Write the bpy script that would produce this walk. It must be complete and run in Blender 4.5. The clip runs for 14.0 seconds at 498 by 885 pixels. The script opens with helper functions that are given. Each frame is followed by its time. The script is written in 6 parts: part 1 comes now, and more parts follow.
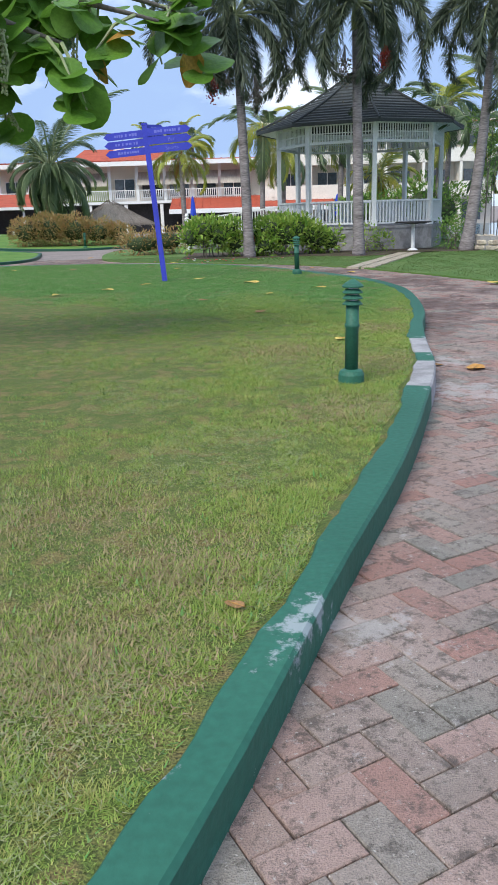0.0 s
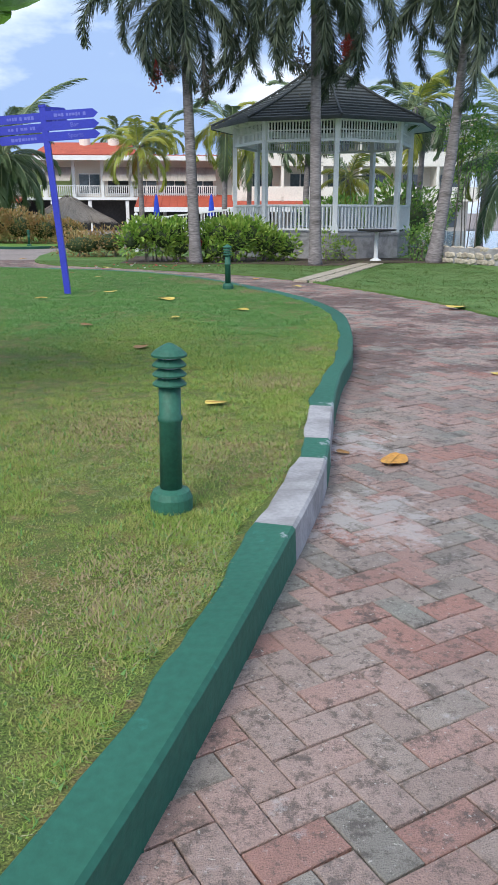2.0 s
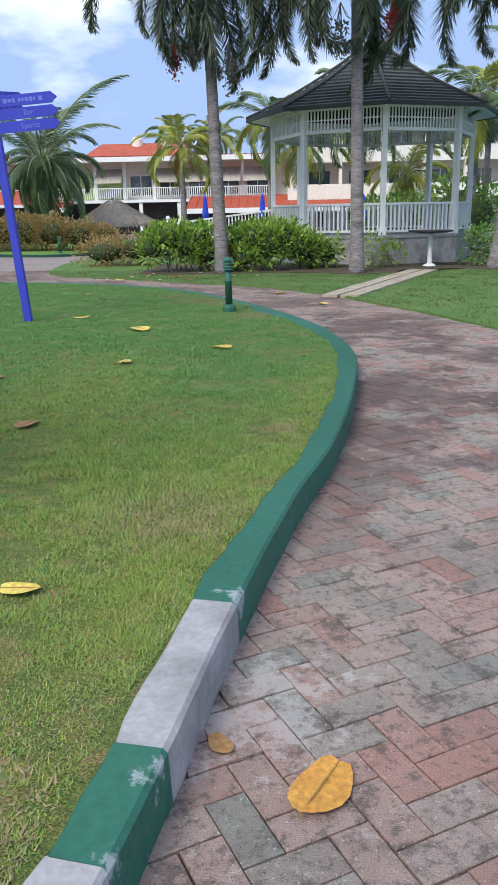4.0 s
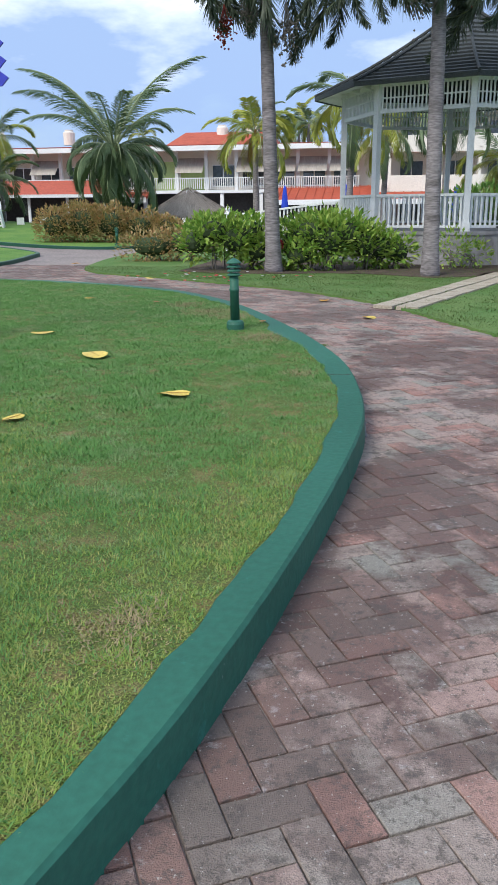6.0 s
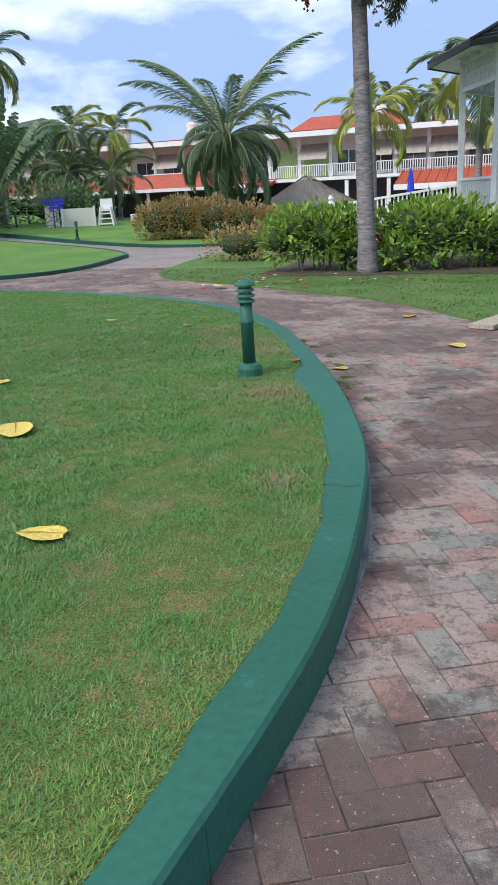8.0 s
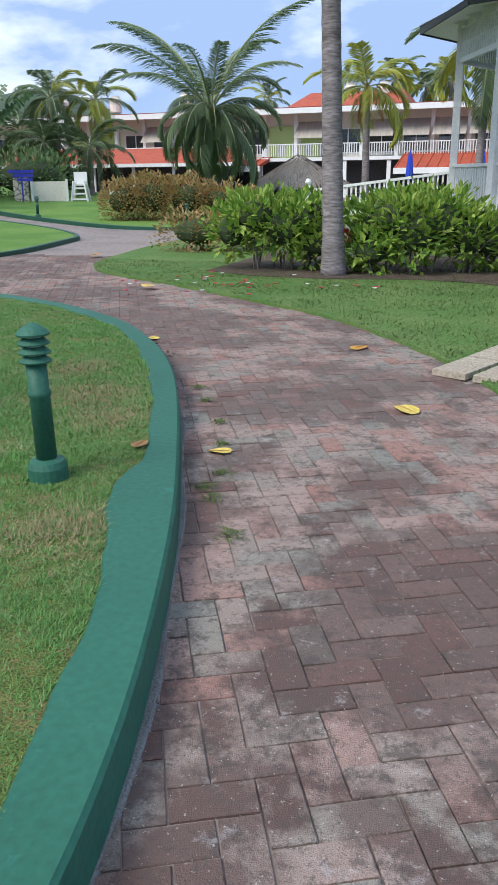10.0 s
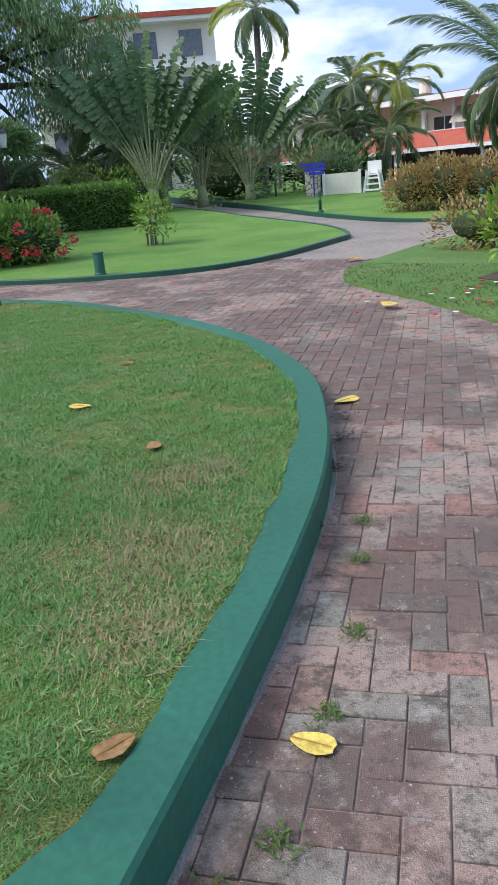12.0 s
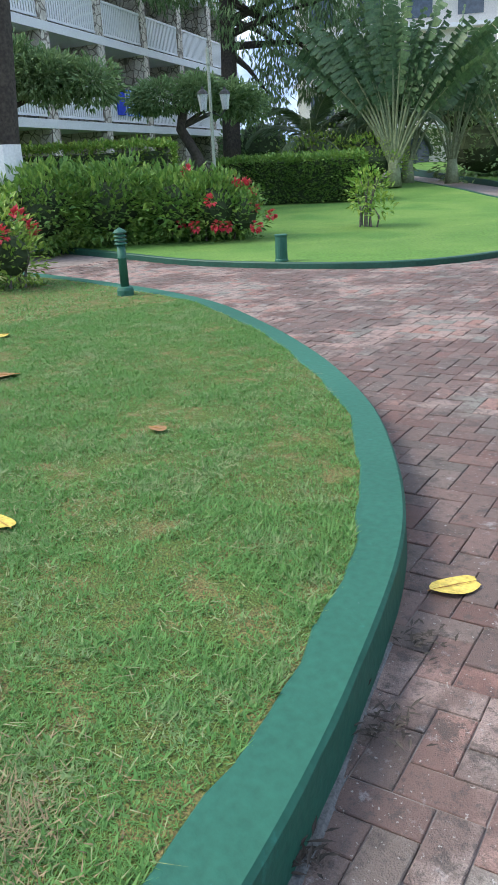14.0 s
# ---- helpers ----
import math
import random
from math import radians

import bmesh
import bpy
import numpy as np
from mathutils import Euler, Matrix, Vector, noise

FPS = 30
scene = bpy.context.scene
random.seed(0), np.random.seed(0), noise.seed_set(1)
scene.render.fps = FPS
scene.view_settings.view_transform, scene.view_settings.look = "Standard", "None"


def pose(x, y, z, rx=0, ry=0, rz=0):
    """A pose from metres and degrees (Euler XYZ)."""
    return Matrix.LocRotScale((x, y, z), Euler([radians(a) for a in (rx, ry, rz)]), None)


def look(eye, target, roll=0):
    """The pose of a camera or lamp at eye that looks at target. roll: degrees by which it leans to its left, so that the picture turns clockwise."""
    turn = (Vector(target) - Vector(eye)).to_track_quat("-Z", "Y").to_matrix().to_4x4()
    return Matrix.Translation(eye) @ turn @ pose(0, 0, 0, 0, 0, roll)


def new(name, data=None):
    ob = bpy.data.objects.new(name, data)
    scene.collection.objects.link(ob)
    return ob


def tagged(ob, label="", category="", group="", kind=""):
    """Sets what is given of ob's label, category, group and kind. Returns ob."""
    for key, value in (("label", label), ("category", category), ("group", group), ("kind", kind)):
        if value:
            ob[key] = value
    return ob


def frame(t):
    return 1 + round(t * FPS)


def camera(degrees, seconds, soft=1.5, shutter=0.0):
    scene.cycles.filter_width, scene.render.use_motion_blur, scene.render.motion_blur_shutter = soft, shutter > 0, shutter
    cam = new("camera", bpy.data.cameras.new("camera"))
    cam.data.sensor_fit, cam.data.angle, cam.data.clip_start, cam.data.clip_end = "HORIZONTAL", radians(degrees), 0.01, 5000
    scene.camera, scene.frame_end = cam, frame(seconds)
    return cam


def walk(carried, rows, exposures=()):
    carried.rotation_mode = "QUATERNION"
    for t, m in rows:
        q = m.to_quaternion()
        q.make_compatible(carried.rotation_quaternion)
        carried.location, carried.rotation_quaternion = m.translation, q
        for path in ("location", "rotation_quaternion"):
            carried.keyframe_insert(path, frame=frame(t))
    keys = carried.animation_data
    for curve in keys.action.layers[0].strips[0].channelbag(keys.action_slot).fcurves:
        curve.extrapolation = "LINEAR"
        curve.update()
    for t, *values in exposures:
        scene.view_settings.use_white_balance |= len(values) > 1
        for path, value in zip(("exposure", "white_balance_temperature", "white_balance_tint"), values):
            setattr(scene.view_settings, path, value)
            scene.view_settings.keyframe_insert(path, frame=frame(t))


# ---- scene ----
cam = camera(34.9, 14.0)
PATH = [
    (0, (0.402, 0.553, 1.481), (0.418, 2.474, 0.922), -1.7),
    (0.5, (0.729, 1.237, 1.484), (0.83, 3.153, 0.92), -0.0),
    (1, (1.076, 1.948, 1.517), (1.171, 3.864, 0.951), 0.3),
    (1.5, (1.353, 2.722, 1.508), (1.42, 4.639, 0.942), -0.0),
    (2, (1.655, 3.44, 1.548), (1.729, 5.358, 0.988), 0.1),
    (2.5, (1.953, 4.221, 1.547), (1.99, 6.141, 0.988), -0.4),
    (3, (2.297, 5.012, 1.569), (2.43, 6.93, 1.017), 0.3),
    (3.5, (2.53, 5.832, 1.572), (2.57, 7.751, 1.009), -0.2),
    (3.7, (2.644, 6.19, 1.615), (2.607, 8.109, 1.054), -1.0),
    (5.8, (3.653, 9.764, 1.575), (3.399, 11.663, 1.003), -0.3),
    (6, (3.711, 10.06, 1.543), (3.397, 11.95, 0.968), -0.5),
    (6.5, (3.869, 10.811, 1.545), (3.437, 12.676, 0.964), -1.5),
    (7, (4.031, 11.617, 1.572), (3.581, 13.477, 0.99), -1.6),
    (7.2, (4.097, 11.938, 1.57), (3.587, 13.784, 0.995), -2.3),
    (9.3, (4.432, 15.356, 1.705), (3.716, 17.112, 1.069), -2.3),
    (9.5, (4.419, 15.663, 1.671), (3.716, 17.424, 1.034), -1.5),
    (10, (4.411, 16.525, 1.654), (3.775, 18.309, 1.011), -0.8),
    (10.5, (4.354, 17.313, 1.644), (3.563, 19.031, 0.992), -1.8),
    (11, (4.213, 18.109, 1.628), (3.404, 19.819, 0.979), -1.9),
    (11.5, (4.082, 18.873, 1.625), (3.068, 20.469, 0.973), -4.3),
    (12, (3.858, 19.696, 1.631), (2.575, 21.094, 0.997), -5.3),
    (12.5, (3.647, 20.42, 1.626), (2.134, 21.561, 0.986), -4.9),
    (13, (3.3, 21.19, 1.606), (1.734, 22.252, 0.958), -4.3),
    (13.5, (2.916, 21.941, 1.6), (1.242, 22.816, 0.944), -3.3),
    (14, (2.444, 22.645, 1.606), (0.803, 23.579, 0.946), -3.1),
]
# one unit of the plan below, in metres: pavers 225 mm, kerb 155 mm high
UNIT = 0.78
walk(cam, [(t, look(Vector(eye) * UNIT, Vector(target) * UNIT, roll)) for t, eye, target, roll in PATH], [(0.0, 0.42), (9.0, 0.42), (11.5, 0.44), (12.4, 0.7), (13.0, 0.84), (14.0, 0.84)])
SUN_UP, SUN_TURN, SUN, SKY = 46.0, 214.0, 2.5, 0.125
# ---- sky, sun, exposure ----
def sky():
    w = bpy.data.worlds.new("sky")
    scene.world = w
    w.use_nodes = True
    nt = w.node_tree
    n, l = nt.nodes, nt.links
    n.clear()
    out, bg = n.new("ShaderNodeOutputWorld"), n.new("ShaderNodeBackground")
    st = n.new("ShaderNodeTexSky")
    st.sky_type, st.sun_disc = "NISHITA", False
    st.sun_elevation, st.sun_rotation = radians(SUN_UP), radians(SUN_TURN)
    st.air_density, st.dust_density, st.ozone_density = 1.0, 1.0, 2.0
    tc, mp = n.new("ShaderNodeTexCoord"), n.new("ShaderNodeMapping")
    mp.inputs["Scale"].default_value = (1.0, 1.0, 2.6)
    mp.inputs["Location"].default_value = (0.35, 0.2, 0.1)
    l.new(tc.outputs["Generated"], mp.inputs["Vector"])
    big, small = n.new("ShaderNodeTexNoise"), n.new("ShaderNodeTexNoise")
    for t, s, d in ((big, 2.3, 7.0), (small, 2.2, 7.0)):
        t.inputs["Scale"].default_value, t.inputs["Detail"].default_value, t.inputs["Roughness"].default_value = s, d, 0.55
        l.new(mp.outputs["Vector"], t.inputs["Vector"])
    cover = n.new("ShaderNodeValToRGB")
    cover.color_ramp.elements[0].position, cover.color_ramp.elements[1].position = 0.16, 0.42
    l.new(big.outputs["Fac"], cover.inputs["Fac"])
    tone = n.new("ShaderNodeValToRGB")
    tone.color_ramp.elements[0].position, tone.color_ramp.elements[1].position = 0.475, 0.6
    tone.color_ramp.elements[0].color, tone.color_ramp.elements[1].color = (2.6, 3.7, 5.9, 1), (7.6, 8.3, 9.4, 1)
    l.new(small.outputs["Fac"], tone.inputs["Fac"])
    mix = n.new("ShaderNodeMix")
    mix.data_type = "RGBA"
    l.new(cover.outputs["Color"], mix.inputs[0])
    l.new(st.outputs["Color"], mix.inputs[6])
    l.new(tone.outputs["Color"], mix.inputs[7])
    l.new(mix.outputs[2], bg.inputs["Color"])
    bg.inputs["Strength"].default_value = SKY
    l.new(bg.outputs[0], out.inputs[0])


sky()
sun = new("sun", bpy.data.lights.new("sun", "SUN"))
sun.data.energy, sun.data.angle, sun.data.color = SUN, radians(26), (1.0, 0.95, 0.86)
sun.matrix_world = pose(0, 0, 30, 90 - SUN_UP, 0, 180 - SUN_TURN)


# ---- materials ----
def surf(name, cols, rough=0.7, scale=3.0, fine=60.0, bump=0.3, island=0.0, spread=0.5, metal=0.0, through_light=0.0, obj_random=0.0, dark=0.35, stretch=(1, 1, 1), spec=0.4):
    """A node material: a ramp of cols driven by coarse noise and by the piece's random number, fine grain, bump."""
    m = bpy.data.materials.new(name)
    m.use_nodes = True
    nt = m.node_tree
    n, l = nt.nodes, nt.links
    p = n["Principled BSDF"]
    geo, mp = n.new("ShaderNodeNewGeometry"), n.new("ShaderNodeMapping")
    mp.inputs["Scale"].default_value = stretch
    l.new(geo.outputs["Position"], mp.inputs["Vector"])
    a, b = n.new("ShaderNodeTexNoise"), n.new("ShaderNodeTexNoise")
    for t, s in ((a, scale), (b, fine)):
        t.inputs["Scale"].default_value, t.inputs["Detail"].default_value = s, 4.0
        l.new(mp.outputs["Vector"], t.inputs["Vector"])
    fac = a.outputs["Fac"]
    mr = n.new("ShaderNodeMapRange")
    mr.inputs["From Min"].default_value, mr.inputs["From Max"].default_value = 0.5 - spread / 2, 0.5 + spread / 2
    l.new(fac, mr.inputs["Value"])
    fac = mr.outputs[0]
    for amount, src in ((island, geo.outputs["Random Per Island"]), (obj_random, None)):
        if amount:
            if src is None:
                src = n.new("ShaderNodeObjectInfo").outputs["Random"]
            mx = n.new("ShaderNodeMix")
            mx.inputs[0].default_value = amount
            l.new(fac, mx.inputs[2])
            l.new(src, mx.inputs[3])
            fac = mx.outputs[0]
    ramp = n.new("ShaderNodeValToRGB")
    e = ramp.color_ramp.elements
    while len(e) < len(cols):
        e.new(0.5)
    for i, c in enumerate(cols):
        e[i].position = i / max(1, len(cols) - 1)
        e[i].color = (*c, 1)
    l.new(fac, ramp.inputs["Fac"])
    grain = n.new("ShaderNodeMapRange")
    grain.inputs["From Min"].default_value, grain.inputs["From Max"].default_value = 0.3, 0.7
    grain.inputs["To Min"].default_value, grain.inputs["To Max"].default_value = 1 - dark, 1 + dark * 0.5
    l.new(b.outputs["Fac"], grain.inputs["Value"])
    mul = n.new("ShaderNodeMix")
    mul.data_type, mul.blend_type = "RGBA", "MULTIPLY"
    mul.inputs[0].default_value = 1.0
    l.new(ramp.outputs["Color"], mul.inputs[6])
    l.new(grain.outputs[0], mul.inputs[7])
    l.new(mul.outputs[2], p.inputs["Base Color"])
    p.inputs["Roughness"].default_value, p.inputs["Metallic"].default_value = rough, metal
    p.inputs["Specular IOR Level"].default_value = spec
    if bump:
        bp = n.new("ShaderNodeBump")
        bp.inputs["Strength"].default_value, bp.inputs["Distance"].default_value = bump, 0.02
        l.new(b.outputs["Fac"], bp.inputs["Height"])
        l.new(bp.outputs["Normal"], p.inputs["Normal"])
    if through_light:
        tr, ms = n.new("ShaderNodeBsdfTranslucent"), n.new("ShaderNodeMixShader")
        l.new(mul.outputs[2], tr.inputs["Color"])
        ms.inputs[0].default_value = through_light
        l.new(p.outputs[0], ms.inputs[1])
        l.new(tr.outputs[0], ms.inputs[2])
        l.new(ms.outputs[0], n["Material Output"].inputs["Surface"])
    return m


def stone_clad(name):
    """Irregular stones in pale mortar."""
    m = surf(name, [(0.58, 0.53, 0.45), (0.72, 0.67, 0.58), (0.48, 0.43, 0.36)], 0.85, 1.5, 30, 0.4)
    nt = m.node_tree
    n, l = nt.nodes, nt.links
    p = n["Principled BSDF"]
    geo, v = n.new("ShaderNodeNewGeometry"), n.new("ShaderNodeTexVoronoi")
    v.feature = "DISTANCE_TO_EDGE"
    v.inputs["Scale"].default_value = 4.2
    l.new(geo.outputs["Position"], v.inputs["Vector"])
    r = n.new("ShaderNodeMapRange")
    r.inputs["From Max"].default_value = 0.09
    r.inputs["From Min"].default_value = 0.03
    l.new(v.outputs["Distance"], r.inputs["Value"])
    old = p.inputs["Base Color"].links[0].from_socket
    mx = n.new("ShaderNodeMix")
    mx.data_type = "RGBA"
    mx.inputs[6].default_value = (0.2, 0.17, 0.14, 1)
    l.new(r.outputs[0], mx.inputs[0])
    l.new(old, mx.inputs[7])
    l.new(mx.outputs[2], p.inputs["Base Color"])
    b = p.inputs["Normal"].links[0].from_node
    l.new(r.outputs[0], b.inputs["Height"])
    b.inputs["Distance"].default_value = 0.03
    return m


WORN = [(2.36, 8.4, 0.0, 0.2), (2.42, 8.72, 0.0, 0.2), (2.6, 9.85, 0.0, 0.3), (1.98, 7.1, 0.0, 0.12), (0.68, 3.4, 0.0, 0.42), (0.6, 3.05, 0.0, 0.35), (0.17, 2.39, 0.03, 0.22)]


def near_spots(n, l, geo, ramp, spots, gain):
    """Raises a stain's strength round given places on the ground."""
    value = ramp.inputs["Value"].links[0].from_socket
    for x, y, z, r in spots:
        d, k, add = n.new("ShaderNodeVectorMath"), n.new("ShaderNodeMapRange"), n.new("ShaderNodeMath")
        d.operation, add.operation = "DISTANCE", "ADD"
        d.inputs[1].default_value = (x * UNIT, y * UNIT, z * UNIT)
        l.new(geo.outputs["Position"], d.inputs[0])
        k.inputs["From Max"].default_value, k.inputs["To Min"].default_value, k.inputs["To Max"].default_value = r * UNIT, gain, 0.0
        l.new(d.outputs["Value"], k.inputs["Value"])
        l.new(value, add.inputs[0])
        l.new(k.outputs[0], add.inputs[1])
        value = add.outputs[0]
    l.new(value, ramp.inputs["Value"])


def paver_mat(name, per_island):
    """Pink, red and grey clay pavers with dark damp blotches and pale specks."""
    m = surf(name, [(0.41, 0.27, 0.235), (0.3, 0.275, 0.24), (0.4, 0.275, 0.24), (0.36, 0.29, 0.255), (0.36, 0.195, 0.16), (0.39, 0.28, 0.245), (0.25, 0.245, 0.215), (0.38, 0.255, 0.22)], 0.8, 0.9, 220, 0.6,
             island=0.85 if per_island else 0.0, obj_random=0.0 if per_island else 0.85, dark=0.3)
    nt = m.node_tree
    n, l = nt.nodes, nt.links
    p = n["Principled BSDF"]
    geo = n.new("ShaderNodeNewGeometry")
    old = p.inputs["Base Color"].links[0].from_socket

    def layer(scale, lo, hi, col, amount, detail=5.0, rough=0.62):
        nonlocal old
        t, r, mx = n.new("ShaderNodeTexNoise"), n.new("ShaderNodeMapRange"), n.new("ShaderNodeMix")
        t.inputs["Scale"].default_value, t.inputs["Detail"].default_value, t.inputs["Roughness"].default_value = scale, detail, rough
        l.new(geo.outputs["Position"], t.inputs["Vector"])
        r.inputs["From Min"].default_value, r.inputs["From Max"].default_value, r.inputs["To Max"].default_value = lo, hi, amount
        l.new(t.outputs["Fac"], r.inputs["Value"])
        mx.data_type = "RGBA"
        l.new(r.outputs[0], mx.inputs[0])
        l.new(old, mx.inputs[6])
        mx.inputs[7].default_value = (*col, 1)
        old = mx.outputs[2]
        return r
    sep, band, wet = n.new("ShaderNodeSeparateXYZ"), n.new("ShaderNodeValToRGB"), n.new("ShaderNodeMath")
    l.new(geo.outputs["Position"], sep.inputs[0])
    span = n.new("ShaderNodeMapRange")
    span.inputs["From Max"].default_value = 40.0 * UNIT
    l.new(sep.outputs[1], span.inputs["Value"])
    be = band.color_ramp.elements
    while len(be) < 6:
        be.new(0.5)
    for k, (at, v) in enumerate(((0.0, 0.2), (0.26, 0.25), (0.32, 1.0), (0.5, 1.0), (0.6, 0.8), (0.72, 0.9))):
        be[k].position, be[k].color = at, (v, v, v, 1)
    l.new(span.outputs[0], band.inputs["Fac"])
    damp = layer(1.1, 0.46, 0.53, (0.105, 0.06, 0.052), 0.95, 10.0, 0.7)
    near_spots(n, l, geo, damp, [(3.1, 11.3, -0.2, 0.55), (3.3, 12.2, -0.2, 0.5), (3.6, 13.3, -0.2, 0.5), (3.8, 14.6, -0.2, 0.5), (3.75, 16.8, -0.2, 0.35), (3.65, 18.0, -0.2, 0.4), (4.1, 19.6, -0.2, 0.9), (-0.6, 26.4, -0.2, 1.6), (-2.6, 27.6, -0.2, 1.8), (0.2, 25.2, -0.2, 0.8)], 0.14)
    wet.operation = "MULTIPLY"
    l.new(damp.outputs[0], wet.inputs[0])
    l.new(band.outputs["Color"], wet.inputs[1])
    # each paver soaks up damp in its own measure
    own = geo.outputs["Random Per Island"] if per_island else n.new("ShaderNodeObjectInfo").outputs["Random"]
    spin, fr, soak, mul = n.new("ShaderNodeMath"), n.new("ShaderNodeMath"), n.new("ShaderNodeMapRange"), n.new("ShaderNodeMath")
    spin.operation, fr.operation, mul.operation = "MULTIPLY", "FRACT", "MULTIPLY"
    spin.inputs[1].default_value = 17.3
    soak.inputs["To Min"].default_value, soak.inputs["To Max"].default_value = 0.7, 1.0
    l.new(own, spin.inputs[0])
    l.new(spin.outputs[0], fr.inputs[0])
    l.new(fr.outputs[0], soak.inputs["Value"])
    l.new(wet.outputs[0], mul.inputs[0])
    l.new(soak.outputs[0], mul.inputs[1])
    l.new(mul.outputs[0], old.node.inputs[0])
    layer(7.0, 0.54, 0.6, (0.075, 0.062, 0.055), 0.7, 10.0, 0.78)
    layer(30, 0.52, 0.6, (0.085, 0.072, 0.064), 0.72, 8.0, 0.8)
    layer(6.5, 0.6, 0.66, (0.45, 0.42, 0.41), 0.5, 9.0, 0.75)
    bloom = layer(9.0, 0.62, 0.7, (0.48, 0.45, 0.44), 0.55, 8.0, 0.75)
    near_spots(n, l, geo, bloom, [(2.5, 7.9, -0.2, 0.9), (0.92, 3.4, -0.2, 0.35), (2.75, 9.4, -0.2, 0.6)], 0.24)
    layer(70, 0.66, 0.72, (0.5, 0.47, 0.43), 0.7, 2.0)
    l.new(old, p.inputs["Base Color"])
    rr = n.new("ShaderNodeMapRange")
    rr.inputs["To Min"].default_value, rr.inputs["To Max"].default_value, rr.inputs["From Max"].default_value = 0.85, 0.68, 0.62
    l.new(damp.outputs[0], rr.inputs["Value"])
    l.new(rr.outputs[0], p.inputs["Roughness"])
    return m


M_SOIL = surf("lawn_thatch", [(0.13, 0.175, 0.036), (0.25, 0.2, 0.075), (0.115, 0.17, 0.034), (0.17, 0.19, 0.048), (0.29, 0.22, 0.105)], 0.95, 5.5, 130, 0.9, dark=0.7, spread=0.5)
M_LAWN = surf("mown_lawn", [(0.078, 0.2, 0.032), (0.145, 0.262, 0.05), (0.092, 0.21, 0.034), (0.125, 0.245, 0.042)], 0.95, 0.35, 30, 0.6, dark=0.35, spread=0.4)
M_LAWNG = surf("gazebo_lawn", [(0.07, 0.17, 0.034), (0.125, 0.2, 0.055), (0.082, 0.178, 0.037), (0.108, 0.192, 0.044)], 0.95, 0.8, 30, 0.6, dark=0.4, spread=0.4)
M_BLADE = surf("grass_blade", [(0.259, 0.375, 0.072), (0.443, 0.42, 0.145), (0.222, 0.363, 0.064), (0.345, 0.42, 0.102), (0.592, 0.488, 0.212)], 0.75, 4.5, 60, 0, island=0.4, through_light=0.3, spread=0.42, dark=0.25)
M_BLADE3 = surf("green_blade", [(0.126, 0.296, 0.075), (0.18, 0.347, 0.1), (0.108, 0.275, 0.065), (0.234, 0.357, 0.14), (0.306, 0.377, 0.2)], 0.75, 3.5, 60, 0, island=0.4, through_light=0.3, spread=0.45, dark=0.25)
M_BLADE2 = surf("lush_blade", [(0.09, 0.17, 0.045), (0.14, 0.19, 0.06)], 0.7, 1.3, 60, 0, island=0.5, through_light=0.35, dark=0.2)
M_PAVER, M_PAVERS = paver_mat("clay_paver", False), paver_mat("clay_pavers", True)
M_JOINT = surf("joint_sand", [(0.11, 0.11, 0.11), (0.2, 0.205, 0.205), (0.06, 0.06, 0.06)], 0.95, 3.5, 120, 0.5)
M_ROAD = surf("weathered_paving", [(0.2, 0.165, 0.15), (0.28, 0.235, 0.215), (0.16, 0.135, 0.125)], 0.7, 0.5, 12, 0.3, dark=0.3)
M_KERB = surf("green_kerb_paint", [(0.018, 0.096, 0.064), (0.026, 0.124, 0.085), (0.033, 0.146, 0.1)], 0.6, 0.6, 35, 0.15, dark=0.16, spec=0.25)


def chip_paint(m, scale, lo, hi, col, spots=(), gain=0.2):
    """Lets pale concrete show through chips in the paint."""
    nt = m.node_tree
    n, l = nt.nodes, nt.links
    p = n["Principled BSDF"]
    old = p.inputs["Base Color"].links[0].from_socket
    geo, t, r, mx = n.new("ShaderNodeNewGeometry"), n.new("ShaderNodeTexNoise"), n.new("ShaderNodeMapRange"), n.new("ShaderNodeMix")
    t.inputs["Scale"].default_value, t.inputs["Detail"].default_value, t.inputs["Roughness"].default_value = scale, 8.0, 0.7
    l.new(geo.outputs["Position"], t.inputs["Vector"])
    r.inputs["From Min"].default_value, r.inputs["From Max"].default_value = lo, hi
    l.new(t.outputs["Fac"], r.inputs["Value"])
    mx.data_type = "RGBA"
    l.new(r.outputs[0], mx.inputs[0])
    l.new(old, mx.inputs[6])
    mx.inputs[7].default_value = (*col, 1)
    l.new(mx.outputs[2], p.inputs["Base Color"])
    near_spots(n, l, geo, r, spots, gain)


chip_paint(M_KERB, 9, 0.7, 0.77, (0.27, 0.32, 0.33), WORN, 0.21)
chip_paint(M_KERB, 45, 0.71, 0.73, (0.4, 0.44, 0.45))
chip_paint(M_KERB, 6, 0.62, 0.75, (0.04, 0.2, 0.16))
M_CONC = surf("bare_concrete", [(0.26, 0.255, 0.265), (0.36, 0.355, 0.365), (0.23, 0.225, 0.23), (0.4, 0.4, 0.4)], 0.8, 3, 50, 0.15, dark=0.15)
M_BOLL = surf("bollard_green_enamel", [(0.018, 0.1, 0.066), (0.03, 0.135, 0.09)], 0.6, 5, 60, 0.1, dark=0.2)
M_BARK = surf("palm_bark", [(0.16, 0.145, 0.145), (0.26, 0.235, 0.24), (0.12, 0.105, 0.1)], 0.9, 1.3, 14, 0.7, stretch=(0.6, 0.6, 3.0), dark=0.5)
M_BARK2 = surf("dark_bark", [(0.05, 0.042, 0.036), (0.09, 0.075, 0.06)], 0.95, 2, 18, 0.7, dark=0.5)
